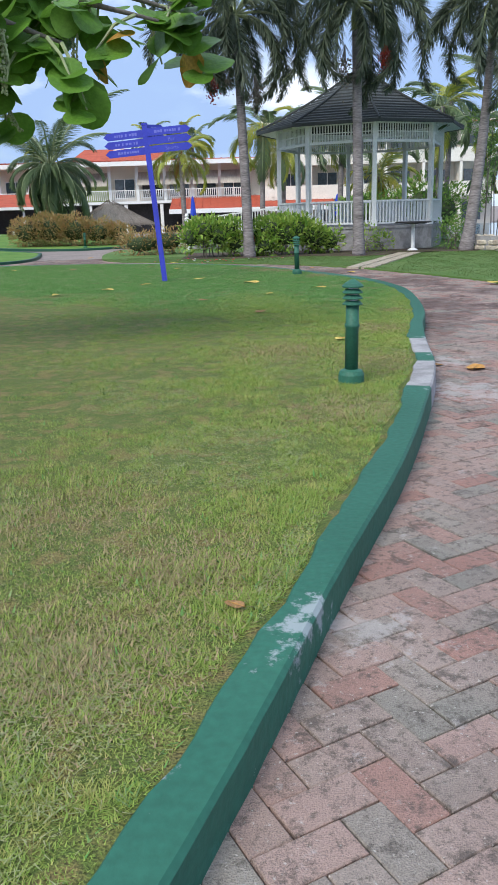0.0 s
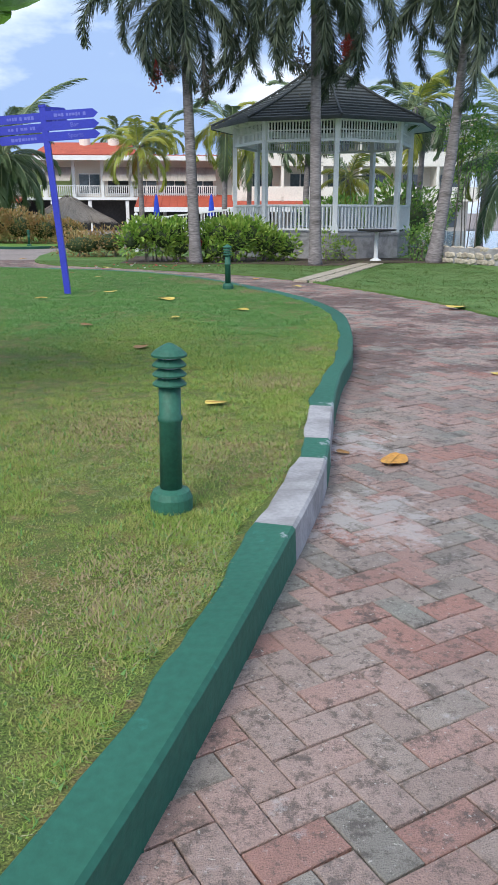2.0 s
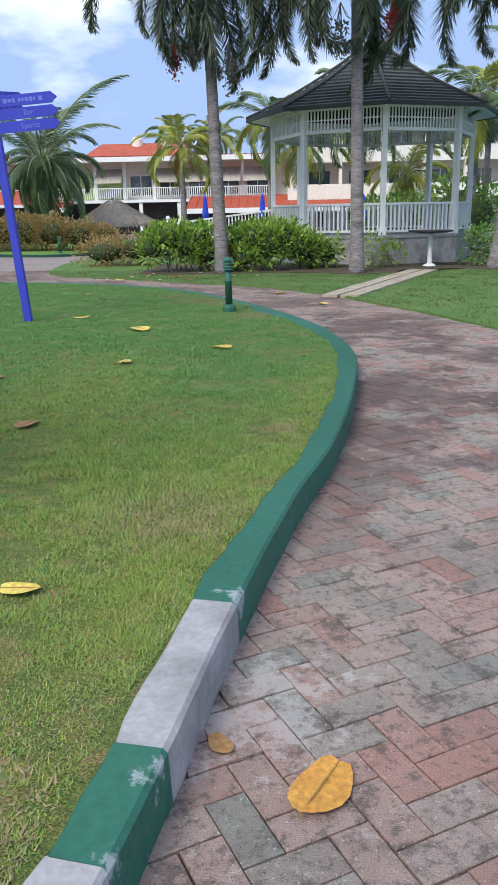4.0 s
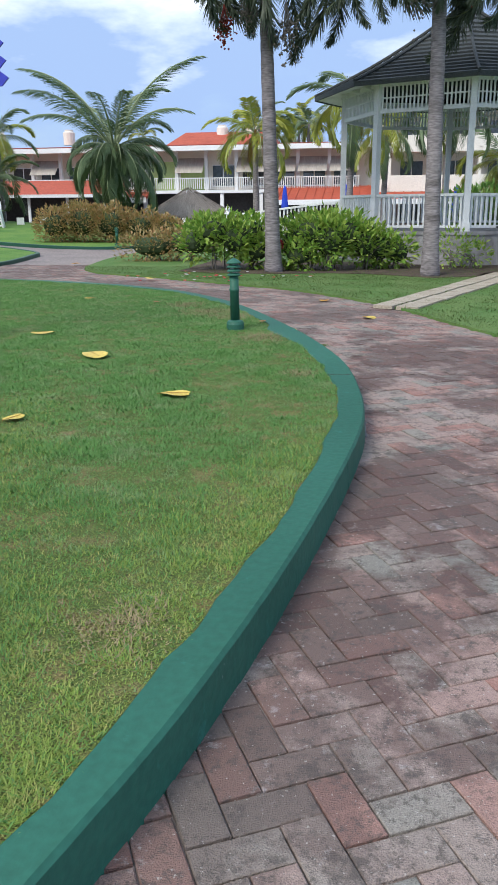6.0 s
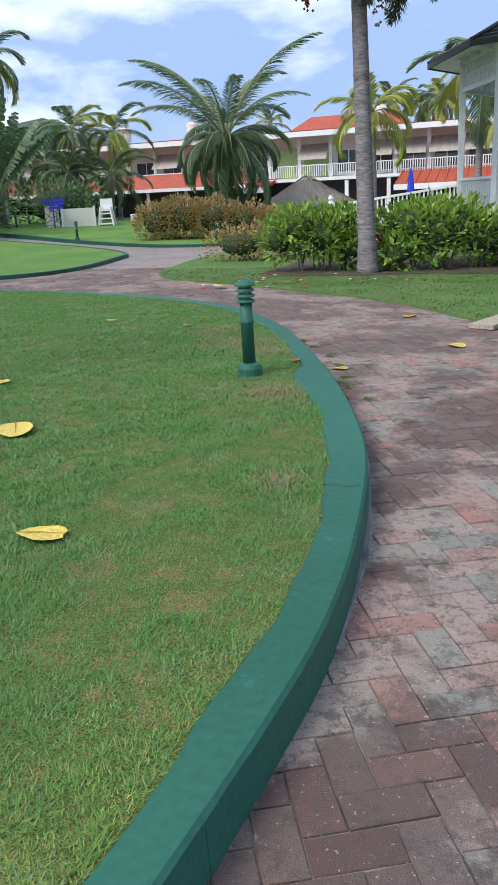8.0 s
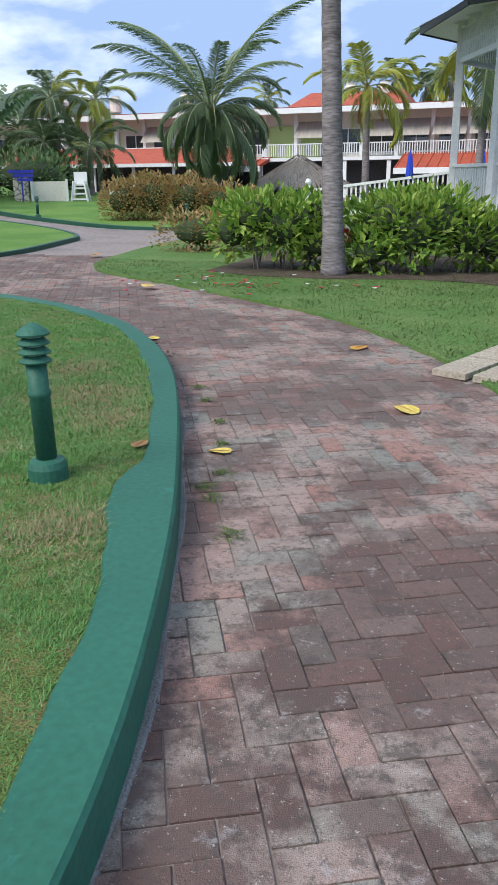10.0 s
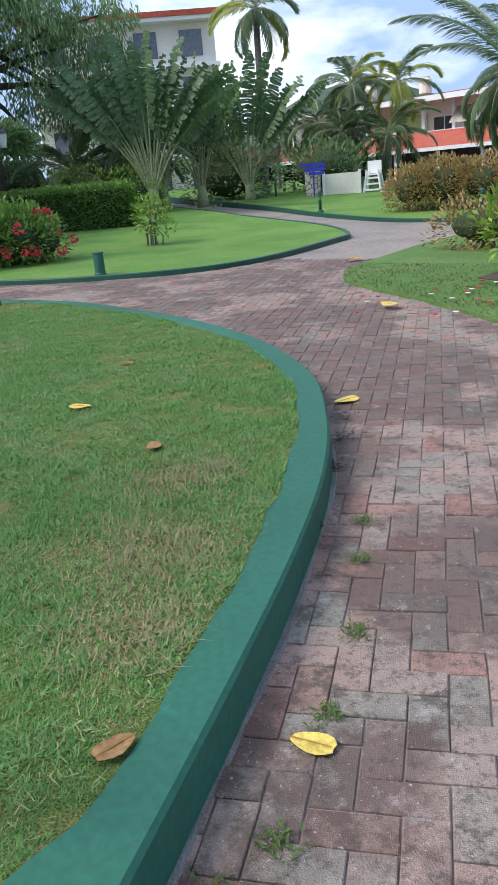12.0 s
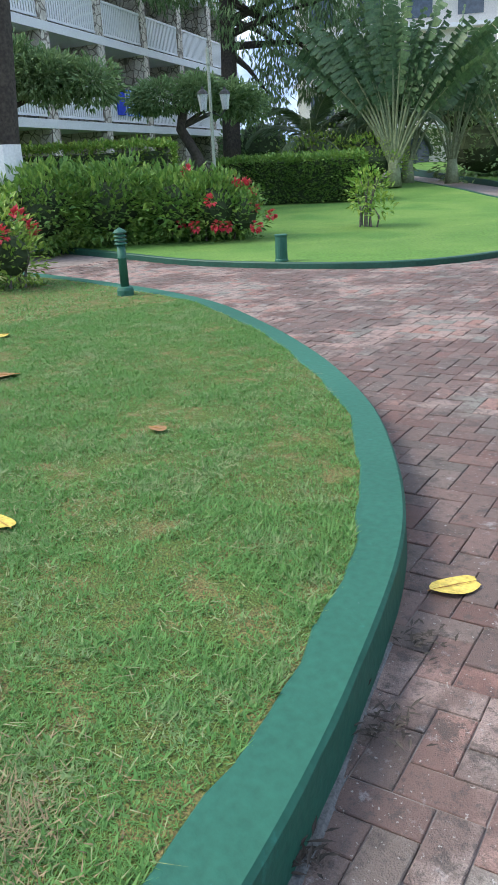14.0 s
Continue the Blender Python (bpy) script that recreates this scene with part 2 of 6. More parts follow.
M_SHAFT = surf("crownshaft", [(0.22, 0.28, 0.12), (0.3, 0.33, 0.18)], 0.6, 2, 20, 0.2)
M_FOX = surf("dark_frond", [(0.055, 0.083, 0.055), (0.088, 0.121, 0.079), (0.132, 0.154, 0.103)], 0.55, 2, 30, 0, island=0.5, through_light=0.2)
M_COCO = surf("coconut_frond", [(0.085, 0.145, 0.07), (0.14, 0.21, 0.1), (0.2, 0.26, 0.14)], 0.5, 1, 30, 0, island=0.5, through_light=0.25)
M_GOLD = surf("golden_frond", [(0.2, 0.28, 0.05), (0.36, 0.4, 0.07), (0.52, 0.44, 0.07)], 0.5, 0.8, 30, 0, island=0.4, through_light=0.3)
M_DRY = surf("dry_frond", [(0.3, 0.17, 0.06), (0.42, 0.22, 0.06)], 0.8, 2, 30, 0, island=0.5)
M_FRUIT = surf("red_fruit", [(0.23, 0.02, 0.015), (0.32, 0.045, 0.02)], 0.4, 8, 60, 0, island=0.5)
M_LEAFA = surf("shrub_leaf", [(0.11, 0.25, 0.04), (0.21, 0.38, 0.06), (0.38, 0.5, 0.1), (0.13, 0.26, 0.05)], 0.45, 2, 50, 0, island=0.7, through_light=0.25)
M_LEAFB = surf("croton_leaf", [(0.13, 0.18, 0.05), (0.27, 0.25, 0.075), (0.48, 0.27, 0.12), (0.4, 0.34, 0.14), (0.55, 0.4, 0.22)], 0.5, 0.9, 50, 0, island=0.6, through_light=0.2)
M_LEAFC = surf("clipped_leaf", [(0.081, 0.202, 0.043), (0.181, 0.336, 0.072), (0.326, 0.47, 0.1)], 0.5, 1.2, 50, 0, island=0.7, through_light=0.2)
M_LEAFY = surf("lime_leaf", [(0.357, 0.48, 0.044), (0.683, 0.69, 0.066), (0.293, 0.45, 0.044)], 0.5, 1.2, 50, 0, island=0.7, through_light=0.3)
M_PINE = surf("feathery_leaf", [(0.105, 0.2, 0.085), (0.19, 0.3, 0.125), (0.28, 0.38, 0.17)], 0.7, 0.8, 50, 0, island=0.6, through_light=0.2)
M_PETAL = surf("red_petal", [(0.7, 0.04, 0.07), (0.78, 0.12, 0.15)], 0.5, 5, 60, 0, island=0.5, through_light=0.2)
M_TSTALK = surf("leaf_base", [(0.13, 0.17, 0.08), (0.24, 0.28, 0.15), (0.17, 0.2, 0.1)], 0.65, 3, 15, 0.1)
M_TRAV = surf("traveller_leaf", [(0.055, 0.125, 0.055), (0.1, 0.185, 0.08), (0.17, 0.24, 0.11)], 0.45, 1, 12, 0.2, island=0.5, through_light=0.25)
M_STALK = surf("pale_stalk", [(0.24, 0.3, 0.15), (0.34, 0.38, 0.22)], 0.6, 1, 15, 0.1)
M_GRAPE = surf("seagrape_leaf", [(0.06, 0.16, 0.02), (0.12, 0.27, 0.035), (0.2, 0.36, 0.07)], 0.4, 6, 40, 0.2, island=0.7, through_light=0.4, dark=0.2)
M_GRAPEY = surf("yellowing_leaf", [(0.42, 0.3, 0.06), (0.5, 0.25, 0.05)], 0.5, 8, 40, 0.2, through_light=0.35)
M_WHITE = surf("white_paint", [(0.74, 0.76, 0.76), (0.82, 0.83, 0.83)], 0.5, 1.5, 30, 0.1, dark=0.12)
M_SHING = surf("dark_shingle", [(0.028, 0.034, 0.036), (0.055, 0.064, 0.066), (0.04, 0.046, 0.046)], 0.7, 1.5, 40, 0.4, island=0.4)
M_TILE = surf("red_roof", [(0.38, 0.065, 0.033), (0.45, 0.095, 0.05), (0.31, 0.052, 0.03)], 0.75, 0.6, 6, 0.4, stretch=(1, 3, 1))
M_STUC = surf("cream_stucco", [(0.713, 0.67, 0.594), (0.799, 0.756, 0.68)], 0.85, 0.7, 20, 0.2, dark=0.15)
M_LIME = surf("lime_stucco", [(0.4, 0.52, 0.2), (0.46, 0.58, 0.26)], 0.85, 0.7, 20, 0.2, dark=0.15)
# painted shade for two background walls; also the dark tabletop and some windows
M_SHADE = surf("painted_shade_and_dark_top", [(0.035, 0.036, 0.04), (0.07, 0.07, 0.075)], 0.6, 0.6, 8, 0.1)
M_GLASS = surf("window_glass", [(0.05, 0.075, 0.1), (0.09, 0.12, 0.15)], 0.08, 0.4, 6, 0, spec=0.8)
M_AWN = surf("striped_awning", [(0.36, 0.33, 0.29), (0.5, 0.47, 0.42)], 0.8, 0.5, 14, 0.2, stretch=(6, 0.2, 0.2))
M_STONE = stone_clad("stone_cladding")
M_RUB = surf("rubble_stone", [(0.36, 0.32, 0.26), (0.5, 0.45, 0.37), (0.25, 0.21, 0.17)], 0.9, 3, 30, 0.5, obj_random=0.6, island=0.0)
M_BLUE = surf("blue_sign_paint", [(0.035, 0.045, 0.42), (0.05, 0.065, 0.5)], 0.4, 2, 40, 0.05, dark=0.12)
M_LETTER = surf("pale_lettering", [(0.13, 0.15, 0.56), (0.17, 0.19, 0.6)], 0.5, 2, 40, 0, dark=0.05)
M_CLOTH = surf("blue_canvas", [(0.015, 0.05, 0.5), (0.02, 0.07, 0.58)], 0.7, 3, 40, 0.2)
M_TOWEL = surf("blue_striped_towel", [(0.02, 0.14, 0.65), (0.5, 0.62, 0.8)], 0.9, 2.5, 60, 0.2, stretch=(4, 4, 0.05), spread=0.15)
M_THATCH = surf("palm_thatch", [(0.3, 0.25, 0.2), (0.46, 0.39, 0.32), (0.2, 0.165, 0.135)], 0.95, 1.5, 20, 0.5, island=0.6)
M_WATER = surf("water", [(0.06, 0.2, 0.27), (0.09, 0.26, 0.34)], 0.08, 1.2, 7, 0.25, spec=0.6)
M_HILL = surf("wooded_hill", [(0.045, 0.075, 0.05), (0.075, 0.11, 0.07)], 0.95, 0.02, 0.2, 0)
M_LEAFO = surf("fallen_leaf_orange", [(0.5, 0.2, 0.04), (0.62, 0.36, 0.06)], 0.6, 14, 60, 0.3, obj_random=0.3)
M_LEAFYW = surf("fallen_leaf_yellow", [(0.62, 0.45, 0.07), (0.72, 0.56, 0.14)], 0.6, 14, 60, 0.3, obj_random=0.4)
M_LEAFBR = surf("fallen_leaf_brown", [(0.26, 0.13, 0.05), (0.4, 0.24, 0.1)], 0.7, 14, 60, 0.3, obj_random=0.4)
M_BLACK = surf("black_iron", [(0.02, 0.022, 0.022), (0.035, 0.038, 0.038)], 0.5, 3, 40, 0.1)
M_LAMPG = surf("frosted_lantern_glass", [(0.5, 0.54, 0.58), (0.6, 0.63, 0.66)], 0.2, 3, 40, 0)
M_FLAG = surf("flagstone", [(0.36, 0.31, 0.24), (0.46, 0.4, 0.32)], 0.85, 2, 40, 0.4, obj_random=0.6)
# near-black green: the shade deep inside foliage is put into this colour
M_CORE = surf("painted_leaf_shade", [(0.03, 0.05, 0.02), (0.05, 0.075, 0.03)], 0.95, 4, 20, 0.5)
M_CLIP = surf("grass_clippings", [(0.22, 0.3, 0.11), (0.34, 0.34, 0.18), (0.16, 0.26, 0.08)], 0.8, 2, 60, 0, island=0.7)
M_STRAW = surf("dead_grass", [(0.26, 0.2, 0.11), (0.38, 0.3, 0.17), (0.18, 0.14, 0.08)], 0.9, 2, 60, 0, island=0.7)
M_POSTG = surf("pale_green_post", [(0.36, 0.4, 0.33), (0.42, 0.46, 0.38)], 0.6, 2, 30, 0.1)
M_KERBD = surf("dark_kerb_paint", [(0.01, 0.062, 0.041), (0.016, 0.088, 0.057)], 0.5, 1, 30, 0.15, dark=0.25)
M_MULCH = surf("dark_soil", [(0.055, 0.04, 0.03), (0.11, 0.08, 0.06), (0.04, 0.03, 0.025)], 0.95, 3, 40, 0.9, dark=0.5)
M_LIMB = surf("grey_limb", [(0.13, 0.115, 0.1), (0.2, 0.18, 0.155)], 0.9, 3, 30, 0.5)


# ---- building blocks ----
class Geo:
    """Gathers vertices and faces for one mesh."""

    def __init__(self):
        self.v, self.f = [], []

    def add(self, vs, fs):
        k = len(self.v)
        self.v.extend(tuple(p) for p in vs)
        self.f.extend(tuple(i + k for i in f) for f in fs)
        return self

    def box(self, c, s, rz=0.0, m=None):
        x, y, z = (a / 2 for a in s)
        mm = m if m is not None else Matrix.Translation(c) @ Matrix.Rotation(rz, 4, "Z")
        vs = [mm @ Vector((i * x, j * y, k * z)) for i in (-1, 1) for j in (-1, 1) for k in (-1, 1)]
        return self.add(vs, [(0, 1, 3, 2), (4, 6, 7, 5), (0, 4, 5, 1), (2, 3, 7, 6), (0, 2, 6, 4), (1, 5, 7, 3)])

    def beam(self, a, b, w, h):
        a, b = Vector(a), Vector(b)
        d = b - a
        m = Matrix.Translation((a + b) / 2) @ d.to_track_quat("X", "Z").to_matrix().to_4x4()
        return self.box(None, (d.length, w, h), m=m)

    def tube(self, pts, radii, n=8, cap=True):
        pts = [Vector(p) for p in pts]
        vs, fs = [], []
        for i, p in enumerate(pts):
            d = (pts[min(i + 1, len(pts) - 1)] - pts[max(i - 1, 0)]).normalized()
            u = d.cross(Vector((0.3, 1, 0.1))).normalized()
            w = d.cross(u)
            r = radii[i] if hasattr(radii, "__len__") else radii
            vs += [p + r * (math.cos(2 * math.pi * k / n) * u + math.sin(2 * math.pi * k / n) * w) for k in range(n)]
        for i in range(len(pts) - 1):
            fs += [(i * n + k, i * n + (k + 1) % n, (i + 1) * n + (k + 1) % n, (i + 1) * n + k) for k in range(n)]
        if cap:
            fs += [tuple(range(n))[::-1], tuple(range((len(pts) - 1) * n, len(pts) * n))]
        return self.add(vs, fs)

    def lathe(self, prof, n=20, c=(0, 0, 0)):
        vs = [(c[0] + r * math.cos(2 * math.pi * k / n), c[1] + r * math.sin(2 * math.pi * k / n), c[2] + z) for r, z in prof for k in range(n)]
        fs = [(i * n + k, i * n + (k + 1) % n, (i + 1) * n + (k + 1) % n, (i + 1) * n + k) for i in range(len(prof) - 1) for k in range(n)]
        fs += [tuple(range(n))[::-1], tuple(range((len(prof) - 1) * n, len(prof) * n))]
        return self.add(vs, fs)

    def leaf(self, p, d, up, length, width, fold=0.25):
        d, p = Vector(d).normalized(), Vector(p)
        s = d.cross(Vector(up))
        s = s.normalized() if s.length > 1e-4 else Vector((1, 0, 0))
        u = s.cross(d)
        mid = p + d * length * 0.45
        return self.add([p, mid + s * width / 2 + u * fold * width, p + d * length, mid - s * width / 2 + u * fold * width], [(0, 1, 2), (0, 2, 3)])

    def mesh(self, name, mat, smooth=False):
        me = bpy.data.meshes.new(name)
        me.from_pydata(self.v, [], self.f)
        me.materials.append(mat)
        if smooth:
            me.polygons.foreach_set("use_smooth", [True] * len(me.polygons))
        me.update()
        return me


def part(name, geo, mat, parent=None, label="", smooth=False, m=None):
    ob = new(name, geo if isinstance(geo, bpy.types.Mesh) else geo.mesh(name, mat, smooth))
    if parent is not None:
        ob.parent = parent
    if m is not None:
        ob.matrix_basis = m
    return tagged(ob, label)


def thing(name, m, label, category, group="", kind=""):
    ob = new(name)
    ob.empty_display_size = 0.1
    ob.matrix_basis = m
    return tagged(ob, label, category, group, kind)


def spline(ctrl, step=0.12):
    """Catmull-Rom curve through control points of the plan."""
    P = [np.array(c, float) for c in ctrl]
    P = [2 * P[0] - P[1]] + P + [2 * P[-1] - P[-2]]
    out = []
    for i in range(1, len(P) - 2):
        a, b, c, d = P[i - 1:i + 3]
        k = max(2, int(np.linalg.norm(c[:2] - b[:2]) / step))
        for t in np.arange(k) / k:
            out.append(0.5 * (2 * b + (c - a) * t + (2 * a - 5 * b + 4 * c - d) * t * t + (3 * b - a - 3 * c + d) * t ** 3))
    out.append(P[-2])
    return np.array(out)


def inside(x, y, poly):
    """Which points lie in a polygon of the plan."""
    x, y = np.asarray(x, float), np.asarray(y, float)
    res = np.zeros(x.shape, bool)
    px, py = poly[:, 0], poly[:, 1]
    j = len(poly) - 1
    for i in range(len(poly)):
        hit = (py[i] > y) != (py[j] > y)
        if hit.any():
            xs = (px[j] - px[i]) * (y - py[i]) / (py[j] - py[i] + 1e-12) + px[i]
            res ^= hit & (x < xs)
        j = i
    return res


def rise(x, y):
    """The ground climbs gently towards the stone-clad building."""
    d, turn = math.hypot(x - 3, y - 21), math.degrees(math.atan2(3 - x, y - 21))
    return 0.032 * max(0.0, d - 17) * min(1, max(0, (turn - 27) / 20)) * min(1, max(0, (125 - turn) / 25))


def slab(name, poly, z, mat, label, category, depth=0.3, grid=0.0):
    """A flat piece of ground with a skirt."""
    bm = bmesh.new()
    vs = [bm.verts.new((p[0], p[1], z + rise(p[0], p[1]))) for p in poly]
    f = bm.faces.new(vs)
    if f.calc_area() and f.normal.z < 0:
        f.normal_flip()
    lo = [bm.verts.new((p[0], p[1], z - depth)) for p in poly]
    for i in range(len(poly)):
        j = (i + 1) % len(poly)
        bm.faces.new((vs[i], vs[j], lo[j], lo[i]))
    bmesh.ops.triangulate(bm, faces=[f])
    me = bpy.data.meshes.new(name)
    bm.to_mesh(me)
    bm.free()
    me.materials.append(mat)
    return tagged(new(name, me), label, category, kind="structure")


def kerb_run(name, line, width, top, mat, parent, depth=0.28, label="", rag=0.0, seed=1):
    """A kerb of bevelled section along a line of the plan, the line being its path-side edge; width may vary along it."""
    rng = random.Random(seed)
    n = len(line)
    g = Geo()
    for i in range(n):
        a, b = line[max(i - 1, 0)][:2], line[min(i + 1, n - 1)][:2]
        d = Vector((b[0] - a[0], b[1] - a[1])).normalized()
        s = Vector((-d.y, d.x))
        w = (width[i] if hasattr(width, "__len__") else width) + rng.uniform(-rag, rag)
        p = Vector(line[i][:2])
        z = top + rise(p.x, p.y)
        jog = rng.uniform(-rag, rag) * 0.3
        for off, zz in ((jog - 0.012, z - depth), (jog, z - 0.016), (0.016, z), (w - 0.014, z), (w, z - 0.016), (w, z - depth)):
            q = p + s * off
            g.v.append((q.x, q.y, zz))
    for i in range(n - 1):
        g.f += [(i * 6 + k, i * 6 + k + 1, i * 6 + k + 7, i * 6 + k + 6) for k in range(5)]
    g.f += [tuple(range(5, -1, -1)), tuple(range((n - 1) * 6, n * 6))]
    return part(name, g, mat, parent, label)

# ---- ground and paths ----
PAVE = -0.2
KERB = spline([(-2.6, -6.0), (-1.5, -2.2), (-0.62, 0.2), (0.19, 2.02), (0.82, 3.7), (1.43, 5.3), (1.96, 6.95), (2.33, 8.25), (2.6, 9.8), (2.88, 11.2), (3.14, 12.2), (3.38, 13.55), (3.58, 15.2), (3.62, 16.2), (3.5, 17.4), (3.3, 18.4),
               (2.85, 19.75), (2.36, 20.93), (1.79, 22.18), (1.27, 23.15), (0.66, 24.03), (-0.15, 24.95), (-1.2, 25.72), (-2.1, 26.2), (-3.3, 26.66), (-4.9, 27.08), (-6.7, 27.35), (-9.0, 27.15), (-13.0, 26.3), (-22.0, 24.0), (-45.0, 17.0)])
RLAWN = spline([(7.6, -12.0), (7.4, 4.0), (7.0, 12.0), (6.3, 17.8), (5.5, 20.6), (4.8, 22.2), (4.05, 23.9), (3.2, 25.3), (1.84, 26.9), (0.0, 28.3), (-1.7, 29.5), (-3.2, 30.4), (-4.2, 31.3), (-4.85, 32.6), (-5.2, 34.5), (-5.5, 37.0), (-5.4, 40.6), (-4.0, 43.0), (0.0, 46.0)], 0.3)
FLAWN = spline([(-70.0, 12.0), (-40.0, 20.0), (-24.0, 25.6), (-16.4, 28.4), (-12.0, 29.6), (-9.5, 30.8), (-8.15, 32.2), (-7.9, 34.0), (-8.25, 36.6), (-8.9, 38.5), (-11.9, 41.1), (-17.2, 43.8), (-23.5, 46.9), (-40.0, 53.0), (-75.0, 66.0)], 0.4)
GLAWN = spline([(-75.0, 70.0), (-40.0, 57.0), (-22.6, 49.7), (-14.6, 45.0), (-9.6, 42.6), (-6.6, 43.4), (-4.6, 46.0), (-4.0, 50.0)], 0.4)


def pave_z(x, y):
    """The path dips a little from its start."""
    return float(np.interp(y, [1.5, 7.0], [-0.145, PAVE])) + 0.8 * rise(x, y)


def lay_ground():
    g = Geo()
    R = 900.0
    n = 64
    xs = sorted(set([-R, -300, -150] + list(np.linspace(-100, 60, 65)) + [150, R]))
    ys = sorted(set([-R, -200, -60] + list(np.linspace(-30, 110, 57)) + [200, R]))
    for y in ys:
        for x in xs:
            g.v.append((x, y, pave_z(x, y) - (0.03 if y < 12 else 0.012) if math.hypot(x, y) < 120 else PAVE - 0.012))
    w = len(xs)
    g.f = [(j * w + i, j * w + i + 1, (j + 1) * w + i + 1, (j + 1) * w + i) for j in range(len(ys) - 1) for i in range(w - 1)]
    tagged(part("ground", g, M_ROAD), "weathered grey-pink paving spreading between the lawns", "ground", kind="structure")


lay_ground()
kerb_w = np.interp(KERB[:, 1], [0, 4, 7, 10, 12, 15, 17, 19, 19.6, 20.05, 20.4, 20.75, 22, 27], [0.16, 0.18, 0.21, 0.2, 0.17, 0.2, 0.23, 0.27, 0.31, 0.4, 0.34, 0.2, 0.23, 0.22])


def offset(line, d):
    t = np.gradient(line, axis=0)
    t /= np.linalg.norm(t, axis=1)[:, None] + 1e-9
    return line + np.stack([-t[:, 1], t[:, 0]], 1) * (d[:, None] if hasattr(d, "__len__") else d)


wav = np.cumsum(np.hypot(*np.gradient(KERB, axis=0).T))
kerb_w = kerb_w + 0.014 * np.sin(wav * 2.3) + 0.01 * np.sin(wav * 5.9 + 1.0) + 0.006 * np.sin(wav * 13.0)
KIN = offset(KERB, kerb_w - 0.02)
MAIN = np.concatenate([KIN, [(-45.0, -6.0)]])
slab("lawn_main", MAIN, -0.012, M_SOIL, "mown lawn with yellowed thin patches inside the green kerb", "lawn")
RPOLY = np.concatenate([RLAWN, [(30.0, 46.0), (60.0, 46.0), (60.0, -12.0)]])
slab("lawn_gazebo", RPOLY, PAVE + 0.035, M_LAWNG, "soft green lawn flush with the brick path round the gazebo", "lawn")
slab("lawn_hotel", np.concatenate([FLAWN, [(-95.0, 66.0), (-95.0, 12.0)]]), -0.11, M_LAWN, "bright mown lawn rising to the clipped hedges", "lawn", 0.6)
slab("lawn_pool", np.concatenate([GLAWN, [(-4.0, 58.0), (-75.0, 84.0)]]), -0.12, M_LAWN, "mown lawn with a green kerb below the croton hedge", "lawn")

kerb = thing("kerb", pose(0, 0, 0), "green-painted concrete kerb, chipped to grey where worn", "kerb", kind="structure")
ky = KERB[:, 1]
bare = (((ky > 7.15) & (ky < 8.35)) | ((ky > 8.75) & (ky < 9.75))) & (KERB[:, 0] > 0)
i0 = 0
runs = []
for i in range(1, len(KERB)):
    if i == len(KERB) - 1 or bare[i] != bare[i0]:
        runs.append((i0, i, bare[i0]))
        i0 = i
for a, b, is_bare in runs:
    step = 40 if not is_bare else 999
    for s in range(a, b, step):
        e = min(b, s + step)
        if e - s < 1:
            continue
        kerb_run("kerb_length", KERB[s:e + 1], kerb_w[s:e + 1], 0.0, M_CONC if is_bare else M_KERB, kerb, label="bare grey concrete, paint worn off" if is_bare else "", rag=0.006, seed=s)
foot = (ky > 16.0) & (ky < 24.5) & (KERB[:, 0] > 0.3)
kerb_run("mortar_edge", offset(KERB, -0.038 - 0.012 * np.sin(wav * 3.7))[foot], 0.06, PAVE + 0.008, M_JOINT, kerb, 0.06, "grey mortar along the foot of the kerb", 0.006, 77)
for nm, line, lab in (("kerb_hotel", FLAWN, "low dark green kerb along the rising lawn"), ("kerb_pool", GLAWN, "low dark green kerb below the croton hedge")):
    tagged(kerb_run(nm, line, 0.14, -0.09, M_KERBD, None, 0.5), lab, "kerb", kind="structure")

PATHPOLY = np.concatenate([offset(KERB, 0.13)[::-1], [(-2.6, -6.0), (7.5, -6.0)], RLAWN[RLAWN[:, 1] > -6][:, :2]])


# ---- bollards ----
def bollard(m, label, height=0.92):
    b = thing("bollard_light", m, label, "bollard", "green path bollards")
    s = height / 0.92
    base = Geo()
    base.lathe([(0.115, 0.0), (0.115, 0.085 * s), (0.1, 0.12 * s), (0.062, 0.135 * s)], 20)
    part("base", base, M_BOLL, b)
    part("post", Geo().lathe([(0.06, 0.12 * s), (0.058, 0.5 * s), (0.066, 0.51 * s), (0.066, 0.53 * s), (0.058, 0.54 * s), (0.058, 0.7 * s)], 20), M_BOLL, b, smooth=True)
    for k in range(3):
        part("louvre", Geo().lathe([(0.05, (0.71 + 0.05 * k) * s), (0.088, (0.7 + 0.05 * k) * s), (0.09, (0.708 + 0.05 * k) * s), (0.056, (0.738 + 0.05 * k) * s)], 20), M_BOLL, b)
    part("lamp_core", Geo().lathe([(0.046, 0.69 * s), (0.046, 0.86 * s)], 14), M_LAMPG, b, "dull frosted glass")
    part("cap", Geo().lathe([(0.05, 0.85 * s), (0.092, 0.85 * s), (0.094, 0.862 * s), (0.07, 0.885 * s), (0.03, 0.91 * s), (0.008, 0.92 * s)], 20), M_BOLL, b, smooth=False)
    return b


